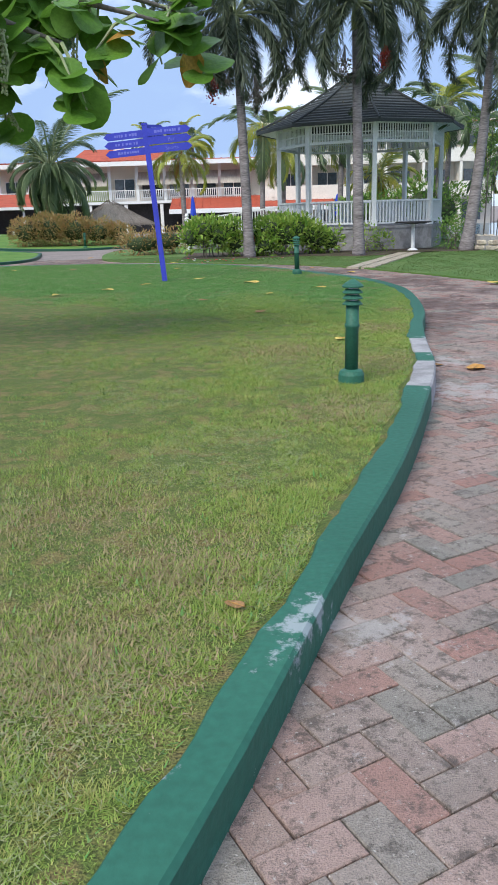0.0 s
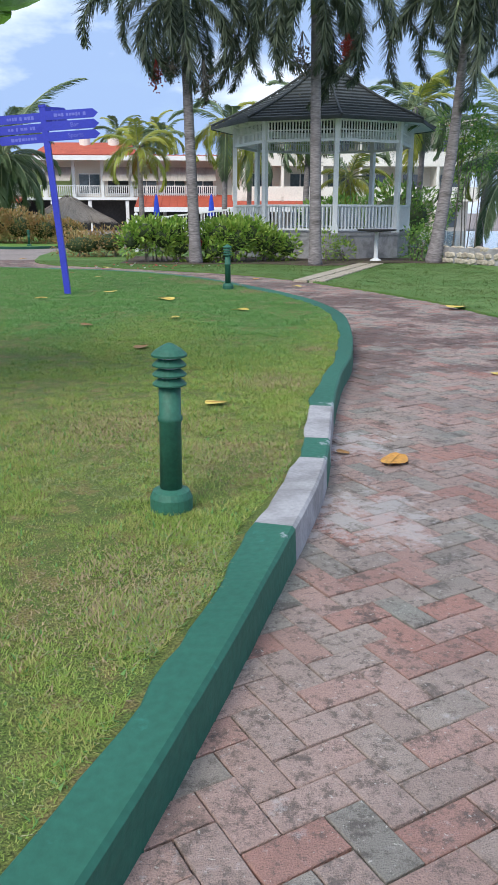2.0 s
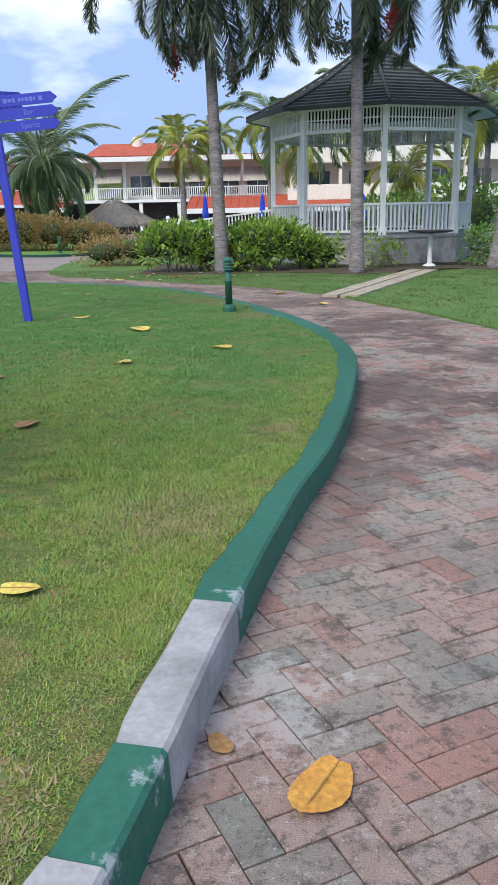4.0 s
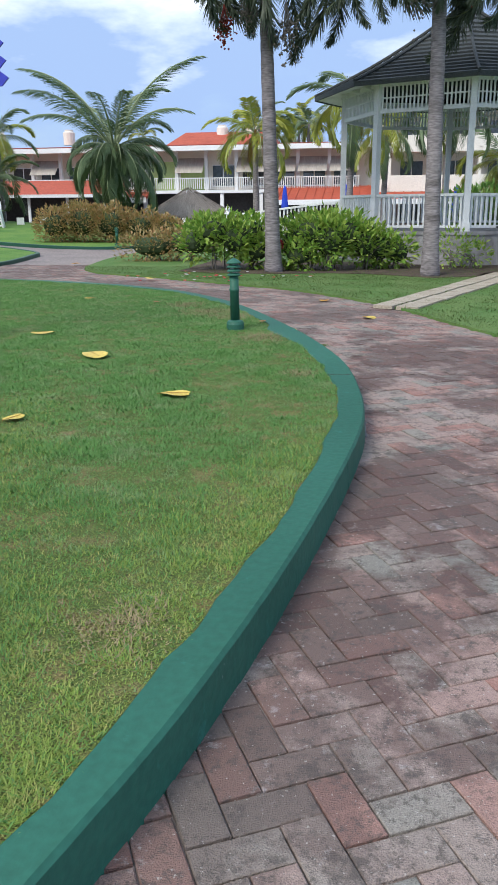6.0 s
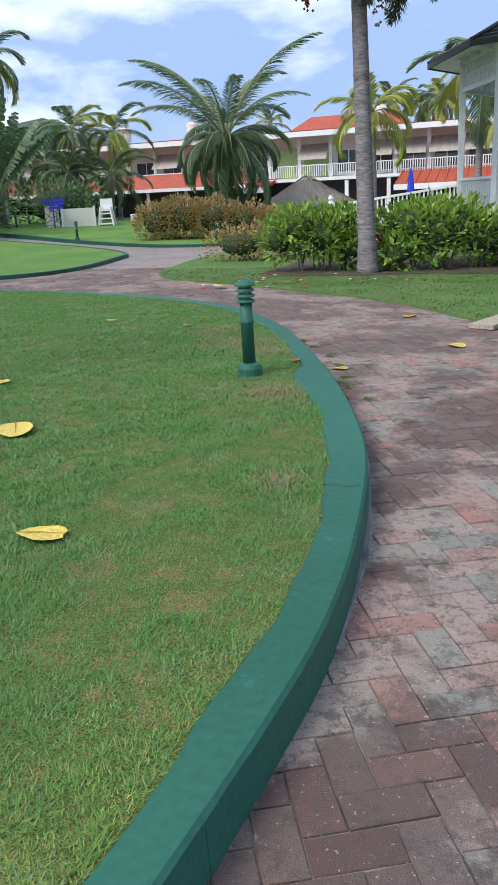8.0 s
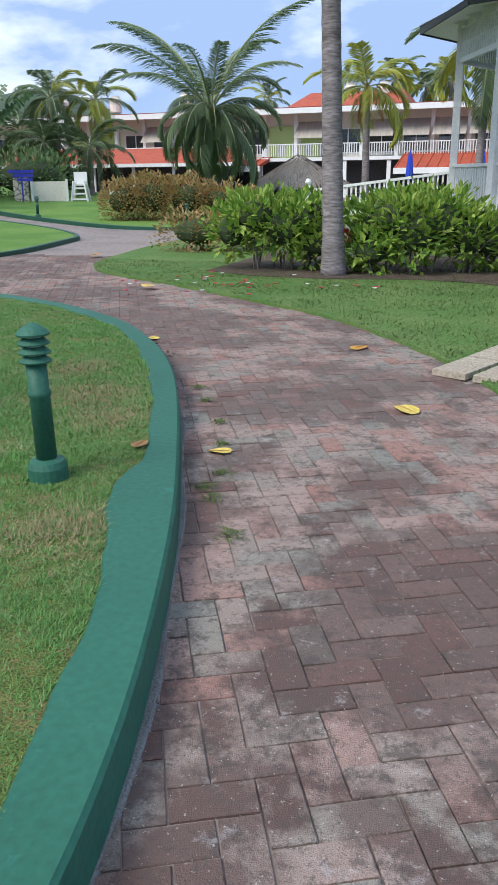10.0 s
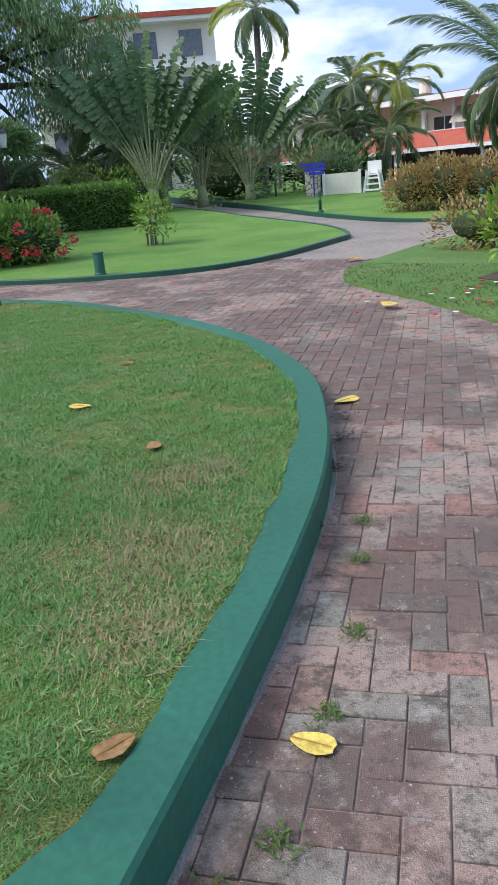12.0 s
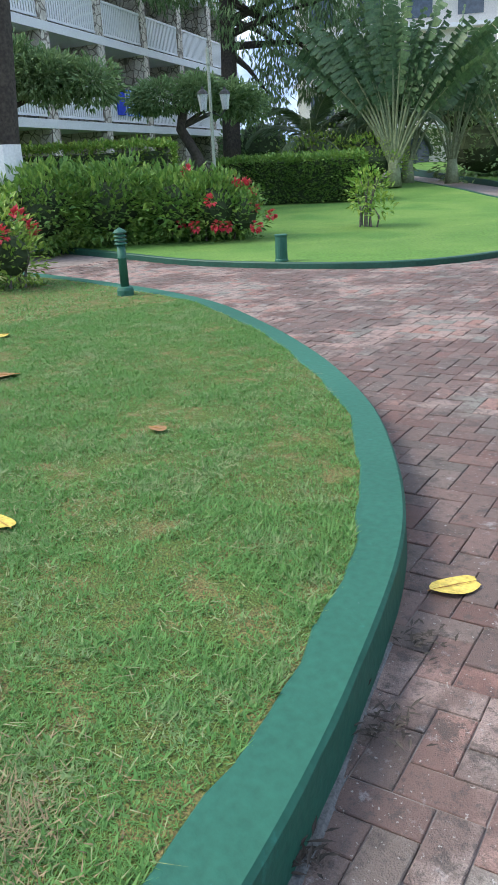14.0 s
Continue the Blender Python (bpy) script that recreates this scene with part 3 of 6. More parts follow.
for x, y, tilt, lab in ((1.39, 7.5, 0.6, "green metal bollard light standing in worn lawn"), (1.86, 20.2, -0.8, "dark green bollard light on a square foot beside the kerb"), (-8.0, 26.75, 0, "green bollard light at the far corner of the lawn")):
    bollard(pose(x, y, -0.02, 0, tilt, 20), lab)
for x, y, h in ((-14.9, 45.4, 0.85), (-7.6, 43.9, 0.8), (-21.1, 57.6, 0.85), (-23.7, 53.6, 0.85), (-25.1, 57.0, 0.8)):
    bollard(pose(x, y, -0.13 + rise(x, y)), "dark green bollard light on the lawn near the pool", h)
stub = thing("bollard_stump", pose(-10.2, 30.75, -0.1), "short green bollard without its lamp head", "bollard")
stub.scale = (1, 1, 0.72)
part("post", Geo().lathe([(0.13, 0), (0.125, 0.04), (0.115, 0.06), (0.112, 0.62), (0.125, 0.63), (0.125, 0.66), (0.1, 0.67)], 16), M_BOLL, stub)


# ---- finger post ----
def finger_post():
    s = thing("finger_post", pose(-1.27, 19.2, -0.02, 0, -4.4, 0), "leaning blue wooden finger post with pointed boards", "sign")
    part("post", Geo().box((0, 0, 1.7), (0.11, 0.11, 3.4)), M_BLUE, s)
    part("post_cap", Geo().box((0, 0, 3.42), (0.13, 0.13, 0.04)), M_BLUE, s)

    def board(z, ang, length, side, word=None):
        g = Geo()
        h, th = 0.155, 0.025
        x0, x1, x2 = 0.04, length - 0.09, length
        pr = [(x0, -h / 2), (x1, -h / 2), (x2, 0), (x1, h / 2), (x0, h / 2)]
        n = 5
        g.add([(x, -th / 2, z2) for x, z2 in pr] + [(x, th / 2, z2) for x, z2 in pr], [tuple(range(n)), tuple(range(2 * n - 1, n - 1, -1))] + [(i, i + n, (i + 1) % n + n, (i + 1) % n) for i in range(n)])
        b = part("board", g, M_BLUE, s, m=Matrix.Translation((0, -0.075 * side, z)) @ Matrix.Rotation(radians(ang), 4, "Z"))
        flip = 90 < abs(ang) < 270
        if word:
            cu = bpy.data.curves.new("lettering", "FONT")
            cu.body, cu.size, cu.extrude, cu.align_x, cu.align_y = word, 0.11, 0.001, "CENTER", "CENTER"
            tmp = bpy.data.objects.new("lettering", cu)
            scene.collection.objects.link(tmp)
            me = bpy.data.meshes.new_from_object(tmp.evaluated_get(bpy.context.evaluated_depsgraph_get()))
            bpy.data.objects.remove(tmp)
            me.materials.clear()
            me.materials.append(M_LETTER)
            part("lettering", me, M_LETTER, b, m=pose(length * 0.55, -th / 2 - 0.003, 0, 90, 0, 0))
        else:
            g2 = Geo()
            rng = random.Random(int(z * 100 + ang))
            x = 0.2
            while x < length - 0.25:
                w = rng.uniform(0.03, 0.06)
                g2.box((x + w / 2, (-th / 2 - 0.002) * (-1 if flip else 1), 0), (w, 0.003, rng.choice((0.045, 0.06))))
                x += w + rng.choice((0.015, 0.015, 0.05))
            part("lettering", g2, M_LETTER, b)["kind"] = "stuff"
    for k, z in enumerate((3.24, 3.06, 2.88)):
        board(z, 3, 1.0, 1, (None, "Bar", "Sports")[k])
        board(z, 177, 0.95, -1)
    board(3.33, 52, 0.62, 1)
    board(3.17, 52, 0.6, 1)


finger_post()


# ---- palms ----
def frond_geo(length, n, droop, leaf_len, leaf_w, seed, plumose=False, hang=0.5, e0=0.0):
    """A palm leaf from the origin along +x, bending down; returns rachis and leaflets."""
    rng = random.Random(seed)
    r, lf = Geo(), Geo()
    pts, a, p = [], e0, Vector((0, 0, 0))
    steps = 14
    for i in range(steps + 1):
        pts.append(p.copy())
        a = e0 - droop * (i / steps) ** 1.4
        p = p + Vector((math.cos(a), 0, math.sin(a))) * length / steps
    r.tube(pts, [0.035 * length / 3 * (1 - 0.85 * i / steps) + 0.004 for i in range(steps + 1)], 5)
    for i in range(n):
        t = 0.14 + 0.86 * i / n
        k = min(int(t * steps), steps - 1)
        q = pts[k].lerp(pts[k + 1], t * steps - k)
        d = (pts[k + 1] - pts[k]).normalized()
        ln = leaf_len * math.sin(math.pi * (0.12 + 0.83 * t)) ** 0.7 * rng.uniform(0.85, 1.1)
        sides = (-1, 1) if not plumose else (-1, 1, 0.3, -0.4)
        for s in sides:
            side = Vector((0, 1, 0))
            up = side.cross(d) * -1
            if plumose:
                ang = rng.uniform(0, 2 * math.pi)
                out = side * math.cos(ang) + up * math.sin(ang)
            else:
                out = side * s + up * rng.uniform(0.05, 0.35)
            dd = (out * 0.85 + d * 0.75 + Vector((rng.uniform(-0.1, 0.1), 0, -hang * rng.uniform(0.5, 1.3)))).normalized()
            m1 = q + dd * ln * 0.55
            d2 = (dd + Vector((0, 0, -hang * 0.9))).normalized()
            w = Vector(d).cross(dd).cross(dd).normalized() if Vector(d).cross(dd).length > 1e-3 else side
            w = dd.cross(Vector((0, 0, 1)))
            w = (w.normalized() if w.length > 1e-3 else side) * leaf_w / 2
            tip = m1 + d2 * ln * 0.45
            lf.add([q - w * 0.5, q + w * 0.5, m1 + w, m1 - w, tip], [(0, 1, 2, 3), (3, 2, 4)])
    return r, lf


def palm_kind(length, n, droop, leaf_len, leaf_w, mats, plumose=False, hang=0.5, variants=3, seed=1, e0=0.0):
    kind = []
    for v in range(variants):
        r, lf = frond_geo(length * (1 - 0.08 * v), n, droop * (0.85 + 0.2 * v), leaf_len, leaf_w, seed + v, plumose, hang, e0)
        kind.append((r.mesh("rachis", M_STALK), [lf.mesh("leaflets", mt) for mt in mats]))
    return kind


FOX = palm_kind(4.3, 120, 2.75, 0.66, 0.032, [M_FOX], True, 0.25, 3, 11)
COCO = palm_kind(4.5, 120, 2.0, 1.15, 0.042, [M_COCO], False, 0.95, 3, 21)
COCOUP = palm_kind(7.0, 130, 1.3, 1.1, 0.036, [M_COCO], False, 0.75, 3, 26)
GOLD = palm_kind(3.3, 60, 2.0, 0.9, 0.05, [M_GOLD, M_COCO], False, 0.65, 3, 31)
FARP = palm_kind(3.3, 50, 1.9, 0.95, 0.06, [M_GOLD, M_COCO], False, 0.65, 2, 41)
DRYK = palm_kind(2.6, 26, 0.8, 0.6, 0.06, [M_DRY], False, 0.9, 1, 51)


def palm(name, loc, top, r0, r1, kind, fronds, label, group="", seed=1, shaft=0.0, rings=1, tilt=(60, -35), bark=None, fruit=None, dry=0, bend=0.0, mix=0, yaw0=0.0, swell=1.25):
    """A palm: trunk from loc to top (a point relative to loc), crown of separate fronds."""
    rng = random.Random(seed)
    t = thing(name, pose(*loc), label, "palm", group)
    top = Vector(top)
    g = Geo()
    n = int(34 * rings) if rings else 12
    pts, rad = [], []
    for i in range(n + 1):
        f = i / n
        p = top * f + Vector((bend * math.sin(math.pi * f), 0, 0))
        pts.append(p)
        rad.append((r0 * (1 + (swell - 1) * max(0, 1 - f * 9)) * (1 - f) + r1 * f) * (1 + (0.025 if i % 2 else -0.015) * (rings > 0)))
    g.tube(pts, rad, 14)
    part("trunk", g, bark or M_BARK, t, "ringed grey trunk", smooth=True)
    if shaft:
        d = (pts[-1] - pts[-2]).normalized()
        part("crownshaft", Geo().tube([pts[-1] - d * 0.05, pts[-1] + d * shaft * 0.4, pts[-1] + d * shaft], [r1 * 1.12, r1 * 1.2, r1 * 0.6], 12), M_SHAFT, t, "smooth green crownshaft", smooth=True)
        head = pts[-1] + d * shaft * 0.9
    else:
        head = pts[-1]
    for i in range(fronds):
        f = (i + 0.5) / fronds
        el = tilt[0] + (tilt[1] - tilt[0]) * f + rng.uniform(-7, 7)
        az = yaw0 + i * 137.5 + rng.uniform(-15, 15)
        me_r, me_l = rng.choice(COCOUP if kind is COCO and el > 38 else kind)
        m = Matrix.Translation(head) @ Matrix.Rotation(radians(az), 4, "Z") @ Matrix.Rotation(radians(-el), 4, "Y") @ Matrix.Rotation(radians(rng.uniform(-12, 12)), 4, "X") @ Matrix.Scale(rng.uniform(0.88, 1.1), 4)
        fr = part("frond", me_l[0] if rng.random() >= mix or len(me_l) < 2 else me_l[1], None, t, m=m)
        part("rachis", me_r, None, fr)
    for i in range(dry):
        m = Matrix.Translation(head) @ Matrix.Rotation(radians(i * 100 + 30), 4, "Z") @ Matrix.Rotation(radians(rng.uniform(35, 70)), 4, "Y") @ Matrix.Scale(0.6, 4)
        part("dead_frond", DRYK[0][1][0], None, t, "dry brown frond", m=m)
    for off, size, cnt, mt in fruit or ():
        fg = Geo()
        c = Vector(off)
        for k in range(cnt):
            q = c + Vector((rng.gauss(0, size * 0.24), rng.gauss(0, size * 0.24), -abs(rng.gauss(0, size * 0.7))))
            s = rng.uniform(0.022, 0.036) * (1 if size < 0.6 else 1.2)
            fg.add([q + Vector(v) * s for v in ((1, 0, 0), (-1, 0, 0), (0, 1, 0), (0, -1, 0), (0, 0, 1), (0, 0, -1))], [(0, 2, 4), (2, 1, 4), (1, 3, 4), (3, 0, 4), (2, 0, 5), (1, 2, 5), (3, 1, 5), (0, 3, 5)])
        for k in range(14):
            q = c + Vector((rng.gauss(0, size * 0.35), rng.gauss(0, size * 0.35), -abs(rng.gauss(0, size * 0.7))))
            fg.tube([c + Vector((0, 0, size * 0.7)), (c + q) / 2 + Vector((0, 0, 0.1)), q], [0.012, 0.008, 0.004], 3, False)
        part("fruit_bunch", fg, mt, t, "hanging bunch of fruit")["kind"] = "stuff"
    return t


GZ = PAVE + 0.035
palm("foxtail_palm", (0.9, 31.2, GZ - 0.05), (-0.25, 0.1, 7.5), 0.2, 0.14, FOX, 25, "foxtail palm with ringed grey trunk and red fruit", "gazebo palms", 5, 0.9, 1.2, (62, -35), fruit=[((-1.15, -0.4, 6.05), 0.42, 160, M_FRUIT), ((0.35, -0.5, 5.9), 0.6, 120, M_LIMB), ((-0.55, -0.5, 6.4), 0.5, 90, M_LIMB)])
palm("foxtail_palm", (4.88, 30.3, GZ - 0.05), (-0.14, 0.1, 7.6), 0.2, 0.15, FOX, 25, "foxtail palm with thick grey trunk before the gazebo", "gazebo palms", 8, 0.9, 1.2, (62, -35), fruit=[((0.75, -0.5, 6.75), 0.45, 160, M_FRUIT), ((-0.6, -0.4, 6.6), 0.6, 110, M_LIMB)])
palm("foxtail_palm", (9.15, 31.5, GZ - 0.05), (0.62, 0.1, 7.3), 0.24, 0.13, FOX, 24, "leaning foxtail palm with green crownshaft", "gazebo palms", 12, 1.6, 1.2, (62, -35), bend=0.1)
palm("coconut_palm", (-11.95, 57.6, -0.15), (-0.1, 0, 4.9), 0.22, 0.17, COCO, 42, "low coconut palm with wide dark drooping fronds", "", 5, 0, 1, (74, -50), yaw0=40, dry=5, fruit=[((0.1, -0.3, 4.8), 0.5, 20, M_DRY)])
palm("coconut_palm", (-2.75, 52.0, -0.2), (-0.1, 0.2, 5.2), 0.17, 0.13, GOLD, 15, "young coconut palm with yellow-green fronds bent by wind", "yellow palms", 14, 0, 1, (75, -20), mix=0.25, dry=2, fruit=[((0.0, -0.3, 5.1), 0.35, 30, M_DRY)])
for i, (x, y, z, h, k, mx, lab) in enumerate(((-24.5, 62.4, -0.1, 6.3, GOLD, 0.6, "yellow-green palm beside the pool terrace"), (-22.3, 63.8, -0.1, 6.2, GOLD, 0.15, "golden palm beside the pool terrace"), (-26.3, 61.3, 0.1, 4.0, GOLD, 1.0, "green palm beside the pool terrace"),
                                             (-24.0, 60.5, 0, 3.6, GOLD, 0.95, "low green palm beside the pool terrace"), (-21.6, 61.5, 0, 3.2, GOLD, 1.0, "low green palm beside the pool terrace"), (-29.0, 60.5, 0, 4.6, GOLD, 1.0, "green palm at the edge of the terrace"))):
    palm("garden_palm", (x, y, z), (0.1 * (i % 3 - 1), 0, h), 0.16, 0.12, k, 15, lab, "pool terrace palms", 60 + i, 0, 0.5, (80, -35), mix=mx, dry=2)
for i, (x, y, h, mx, fr) in enumerate(((2.0, 50.0, 6.3, 0.3, 1), (3.6, 56.0, 5.6, 0.2, 1), (9.0, 50.5, 3.6, 0.2, 0), (11.5, 46.0, 6.8, 0.7, 0), (14.6, 43.5, 4.6, 0.7, 0), (16.8, 46.5, 5.6, 0.8, 0), (13.0, 50.0, 7.5, 0.8, 0), (19.5, 44.0, 7.0, 0.8, 0), (6.2, 46.5, 6.2, 0.9, 1))):
    palm("background_palm", (x, y, GZ - 0.05), (0.15, 0, h), 0.17, 0.13, FARP if i % 2 else GOLD, 16, "palm with drooping fronds behind the gazebo" if not fr else "palm with orange fruit behind the gazebo", "palms behind the gazebo", 80 + i, 0, 0.6, (80, -45), mix=mx, dry=1, fruit=[((0.15, -0.35, h - 0.2), 0.55, 90, M_DRY)] if fr else None)
for i, (x, y, h) in enumerate(((-9.5, 96, 9.8), (-7.0, 99, 9.4), (-4.5, 97, 9.6), (-6.0, 102, 10.5), (-23.0, 100, 9.0))):
    palm("far_palm", (x, y, -0.2), (0.3, 0, h), 0.2, 0.14, FARP, 15, "tall palm beyond the red-roofed wing", "palms beyond the roofs", 100 + i, 0, 0.4, (80, -35), mix=0.5)
palm("coconut_palm", (13.6, 36.5, GZ - 0.3), (0.5, -0.4, 3.9), 0.17, 0.14, COCO, 17, "leaning coconut palm by the waterside wall", "", 31, 0, 1, (75, -40), bend=0.2)
palm("tall_palm", (-25.5, 55.0, 0.2), (0.2, 0, 9.6), 0.2, 0.16, FARP, 14, "tall palm high above the traveller palms", "", 33, 0, 0.6, (60, -40), mix=0.8, dry=3)


# ---- gazebo ----
def gazebo():
    R, cx, cy, turn = 3.55, 5.92, 37.1, radians(-90 + 0.5)
    g0 = GZ
    gz = thing("gazebo", pose(cx, cy, g0), "white octagonal gazebo with dark shingled roof and slatted railing", "gazebo")
    A = [turn + radians(45 * k) for k in range(8)]

    def corner(r, k, z):
        return Vector((r * math.cos(A[k % 8]), r * math.sin(A[k % 8]), z))
    fl = 0.95

    def ring(r1, z0, z1):
        vs = [corner(r1, k, z) for z in (z0, z1) for k in range(8)]
        return Geo().add(vs, [(k, (k + 1) % 8, 8 + (k + 1) % 8, 8 + k) for k in range(8)] + [tuple(range(8, 16))])
    part("plinth", ring(R + 0.12, -0.1, fl - 0.1), M_CONC, gz, "grey concrete base")
    part("deck", ring(R + 0.16, fl - 0.1, fl), M_CONC, gz)
    ztop, zbeam = 5.0, 4.2
    SLAT = Geo().box((0, 0, 0), (0.05, 0.022, 0.62)).mesh("frieze_slat", M_WHITE)
    for k in range(8):
        c = corner(R, k, 0)
        post = Geo().box((c.x, c.y, (fl + ztop) / 2), (0.17, 0.17, ztop - fl), A[k])
        post.box((c.x, c.y, fl + 0.12), (0.23, 0.23, 0.24), A[k])
        part("post", post, M_WHITE, gz)
        a, b = corner(R, k, 0), corner(R, k + 1, 0)
        d = (b - a).normalized()
        a2, b2 = a + d * 0.08, b - d * 0.08
        skip = k == 5
        bal_z = (fl + 0.12, fl + 0.98)
        if not skip:
            part("handrail", Geo().beam(a2 + Vector((0, 0, bal_z[1])), b2 + Vector((0, 0, bal_z[1])), 0.1, 0.07), M_WHITE, gz)
            part("bottom_rail", Geo().beam(a2 + Vector((0, 0, bal_z[0])), b2 + Vector((0, 0, bal_z[0])), 0.07, 0.07), M_WHITE, gz)
            nb = 17
            for i in range(nb):
                q = a2.lerp(b2, (i + 0.5) / nb)
                part("baluster", Geo().box((q.x, q.y, (bal_z[0] + bal_z[1]) / 2), (0.055, 0.035, bal_z[1] - bal_z[0] - 0.06), math.atan2(d.y, d.x)), M_WHITE, gz)
        part("beam", Geo().beam(a2 + Vector((0, 0, zbeam)), b2 + Vector((0, 0, zbeam)), 0.08, 0.1), M_WHITE, gz)
        part("top_beam", Geo().beam(a2 + Vector((0, 0, 4.92)), b2 + Vector((0, 0, 4.92)), 0.1, 0.16), M_WHITE, gz)
        ns = 22
        for i in range(ns):
            q = a2.lerp(b2, (i + 0.5) / ns)
            part("frieze_slat", SLAT, M_WHITE, gz, m=Matrix.Translation((q.x, q.y, 4.54)) @ Matrix.Rotation(math.atan2(d.y, d.x), 4, "Z"))
        part("frieze_rail", Geo().beam(a2 + Vector((0, 0, 4.55)), b2 + Vector((0, 0, 4.55)), 0.018, 0.04), M_WHITE, gz)
        for i in range(3):
            q = a2.lerp(b2, (i + 0.5) / 3)
            o = q.normalized() * 0.35
            part("rafter_tail", Geo().beam(q + Vector((0, 0, 4.9)), q + o * Vector((1, 1, 0)) + Vector((0, 0, 4.98)), 0.05, 0.14), M_WHITE, gz)
    re, ze, zp = R + 0.95, 4.88, 7.35
    rows = 17
    for k in range(8):
        for i in range(rows):
            g = Geo()
            f0, f1 = i / rows, (i + 1) / rows
            sag = lambda f: ze + (zp - ze) * (f + 0.07 * math.sin(math.pi * f) * -1)
            p0, p1 = corner(re * (1 - f0), k, sag(f0)), corner(re * (1 - f0), k + 1, sag(f0))
            q0, q1 = corner(max(0.03, re * (1 - f1)), k, sag(f1) - 0.0), corner(max(0.03, re * (1 - f1)), k + 1, sag(f1) - 0.0)
            up = Vector((0, 0, 0.05))
            g.add([p0, p1, p1 + up, p0 + up, q1, q0], [(0, 1, 2, 3), (3, 2, 4, 5)])
            part("shingle_course", g, M_SHING, gz)
        hip = [corner(re * (1 - f), k, sag(f) + 0.07) for f in [j / 8 for j in range(9)]]
        part("hip_ridge", Geo().tube(hip, 0.045, 6), M_SHING, gz)
        part("fascia", Geo().beam(corner(re - 0.02, k, ze - 0.02), corner(re - 0.02, k + 1, ze - 0.02), 0.04, 0.12), M_SHING, gz)
        s = Geo().add([corner(re - 0.03, k, ze - 0.05), corner(re - 0.03, k + 1, ze - 0.05), corner(R - 0.1, k + 1, 5.0), corner(R - 0.1, k, 5.0)], [(0, 3, 2, 1)])
        part("soffit", s, M_WHITE, gz)
    part("finial", Geo().lathe([(0.12, zp - 0.05), (0.1, zp + 0.1), (0.02, zp + 0.18)], 10), M_SHING, gz)
    # ramp rail that falls away from the entrance
    rr = thing("ramp_railing", pose(0, 0, 0), "white slatted railing of the ramp to the gazebo", "railing")
    ce = Vector((cx, cy, g0))
    e0 = ce + corner(R, 5, 0)
    e1 = Vector((-1.9, 39.6, g0))
    n = 40
    d = (e1 - e0).normalized()
    hz = lambda f: fl + 0.98 - 0.6 * max(0, f - 0.0)
    part("handrail", Geo().beam(e0 + Vector((0, 0, hz(0))), e1 + Vector((0, 0, hz(1))), 0.1, 0.07), M_WHITE, rr)
    part("bottom_rail", Geo().beam(e0 + Vector((0, 0, hz(0) - 0.86)), e1 + Vector((0, 0, hz(1) - 0.86)), 0.07, 0.07), M_WHITE, rr)
    for i in range(n):
        q = e0.lerp(e1, (i + 0.5) / n)
        h = hz((i + 0.5) / n)
        part("baluster", Geo().box((q.x, q.y, q.z + h - 0.43), (0.05, 0.035, 0.82), math.atan2(d.y, d.x)), M_WHITE, rr)
    part("end_post", Geo().lathe([(0.1, 0), (0.1, 1.35), (0.13, 1.4), (0.06, 1.48), (0.1, 1.56), (0.05, 1.66)], 10, e1), M_WHITE, rr)
    tagged(part("ramp", Geo().add([e0 + Vector((0, 0.1, fl - 0.05)), e1 + Vector((0, 0.1, 0.3)), e1 + Vector((0, 1.6, 0.3)), e0 + Vector((0, 1.6, fl - 0.05)), e0 + Vector((0, 0.1, -0.1)), e1 + Vector((0, 0.1, -0.1))], [(0, 1, 2, 3), (0, 4, 5, 1)]), M_CONC, rr))


gazebo()
tb = thing("pedestal_table", pose(7.35, 32.6, GZ), "small round table on a white pedestal before the gazebo", "table")
part("tabletop", Geo().lathe([(0.02, 1.0), (0.62, 1.06), (0.64, 1.09), (0.62, 1.11), (0.02, 1.09)], 24), M_SHADE, tb, "dark round top")
part("pedestal", Geo().lathe([(0.2, 0.0), (0.16, 0.06), (0.07, 0.1), (0.065, 1.0)], 16), M_WHITE, tb)
tb.scale = (1.1, 1.1, 1.0)


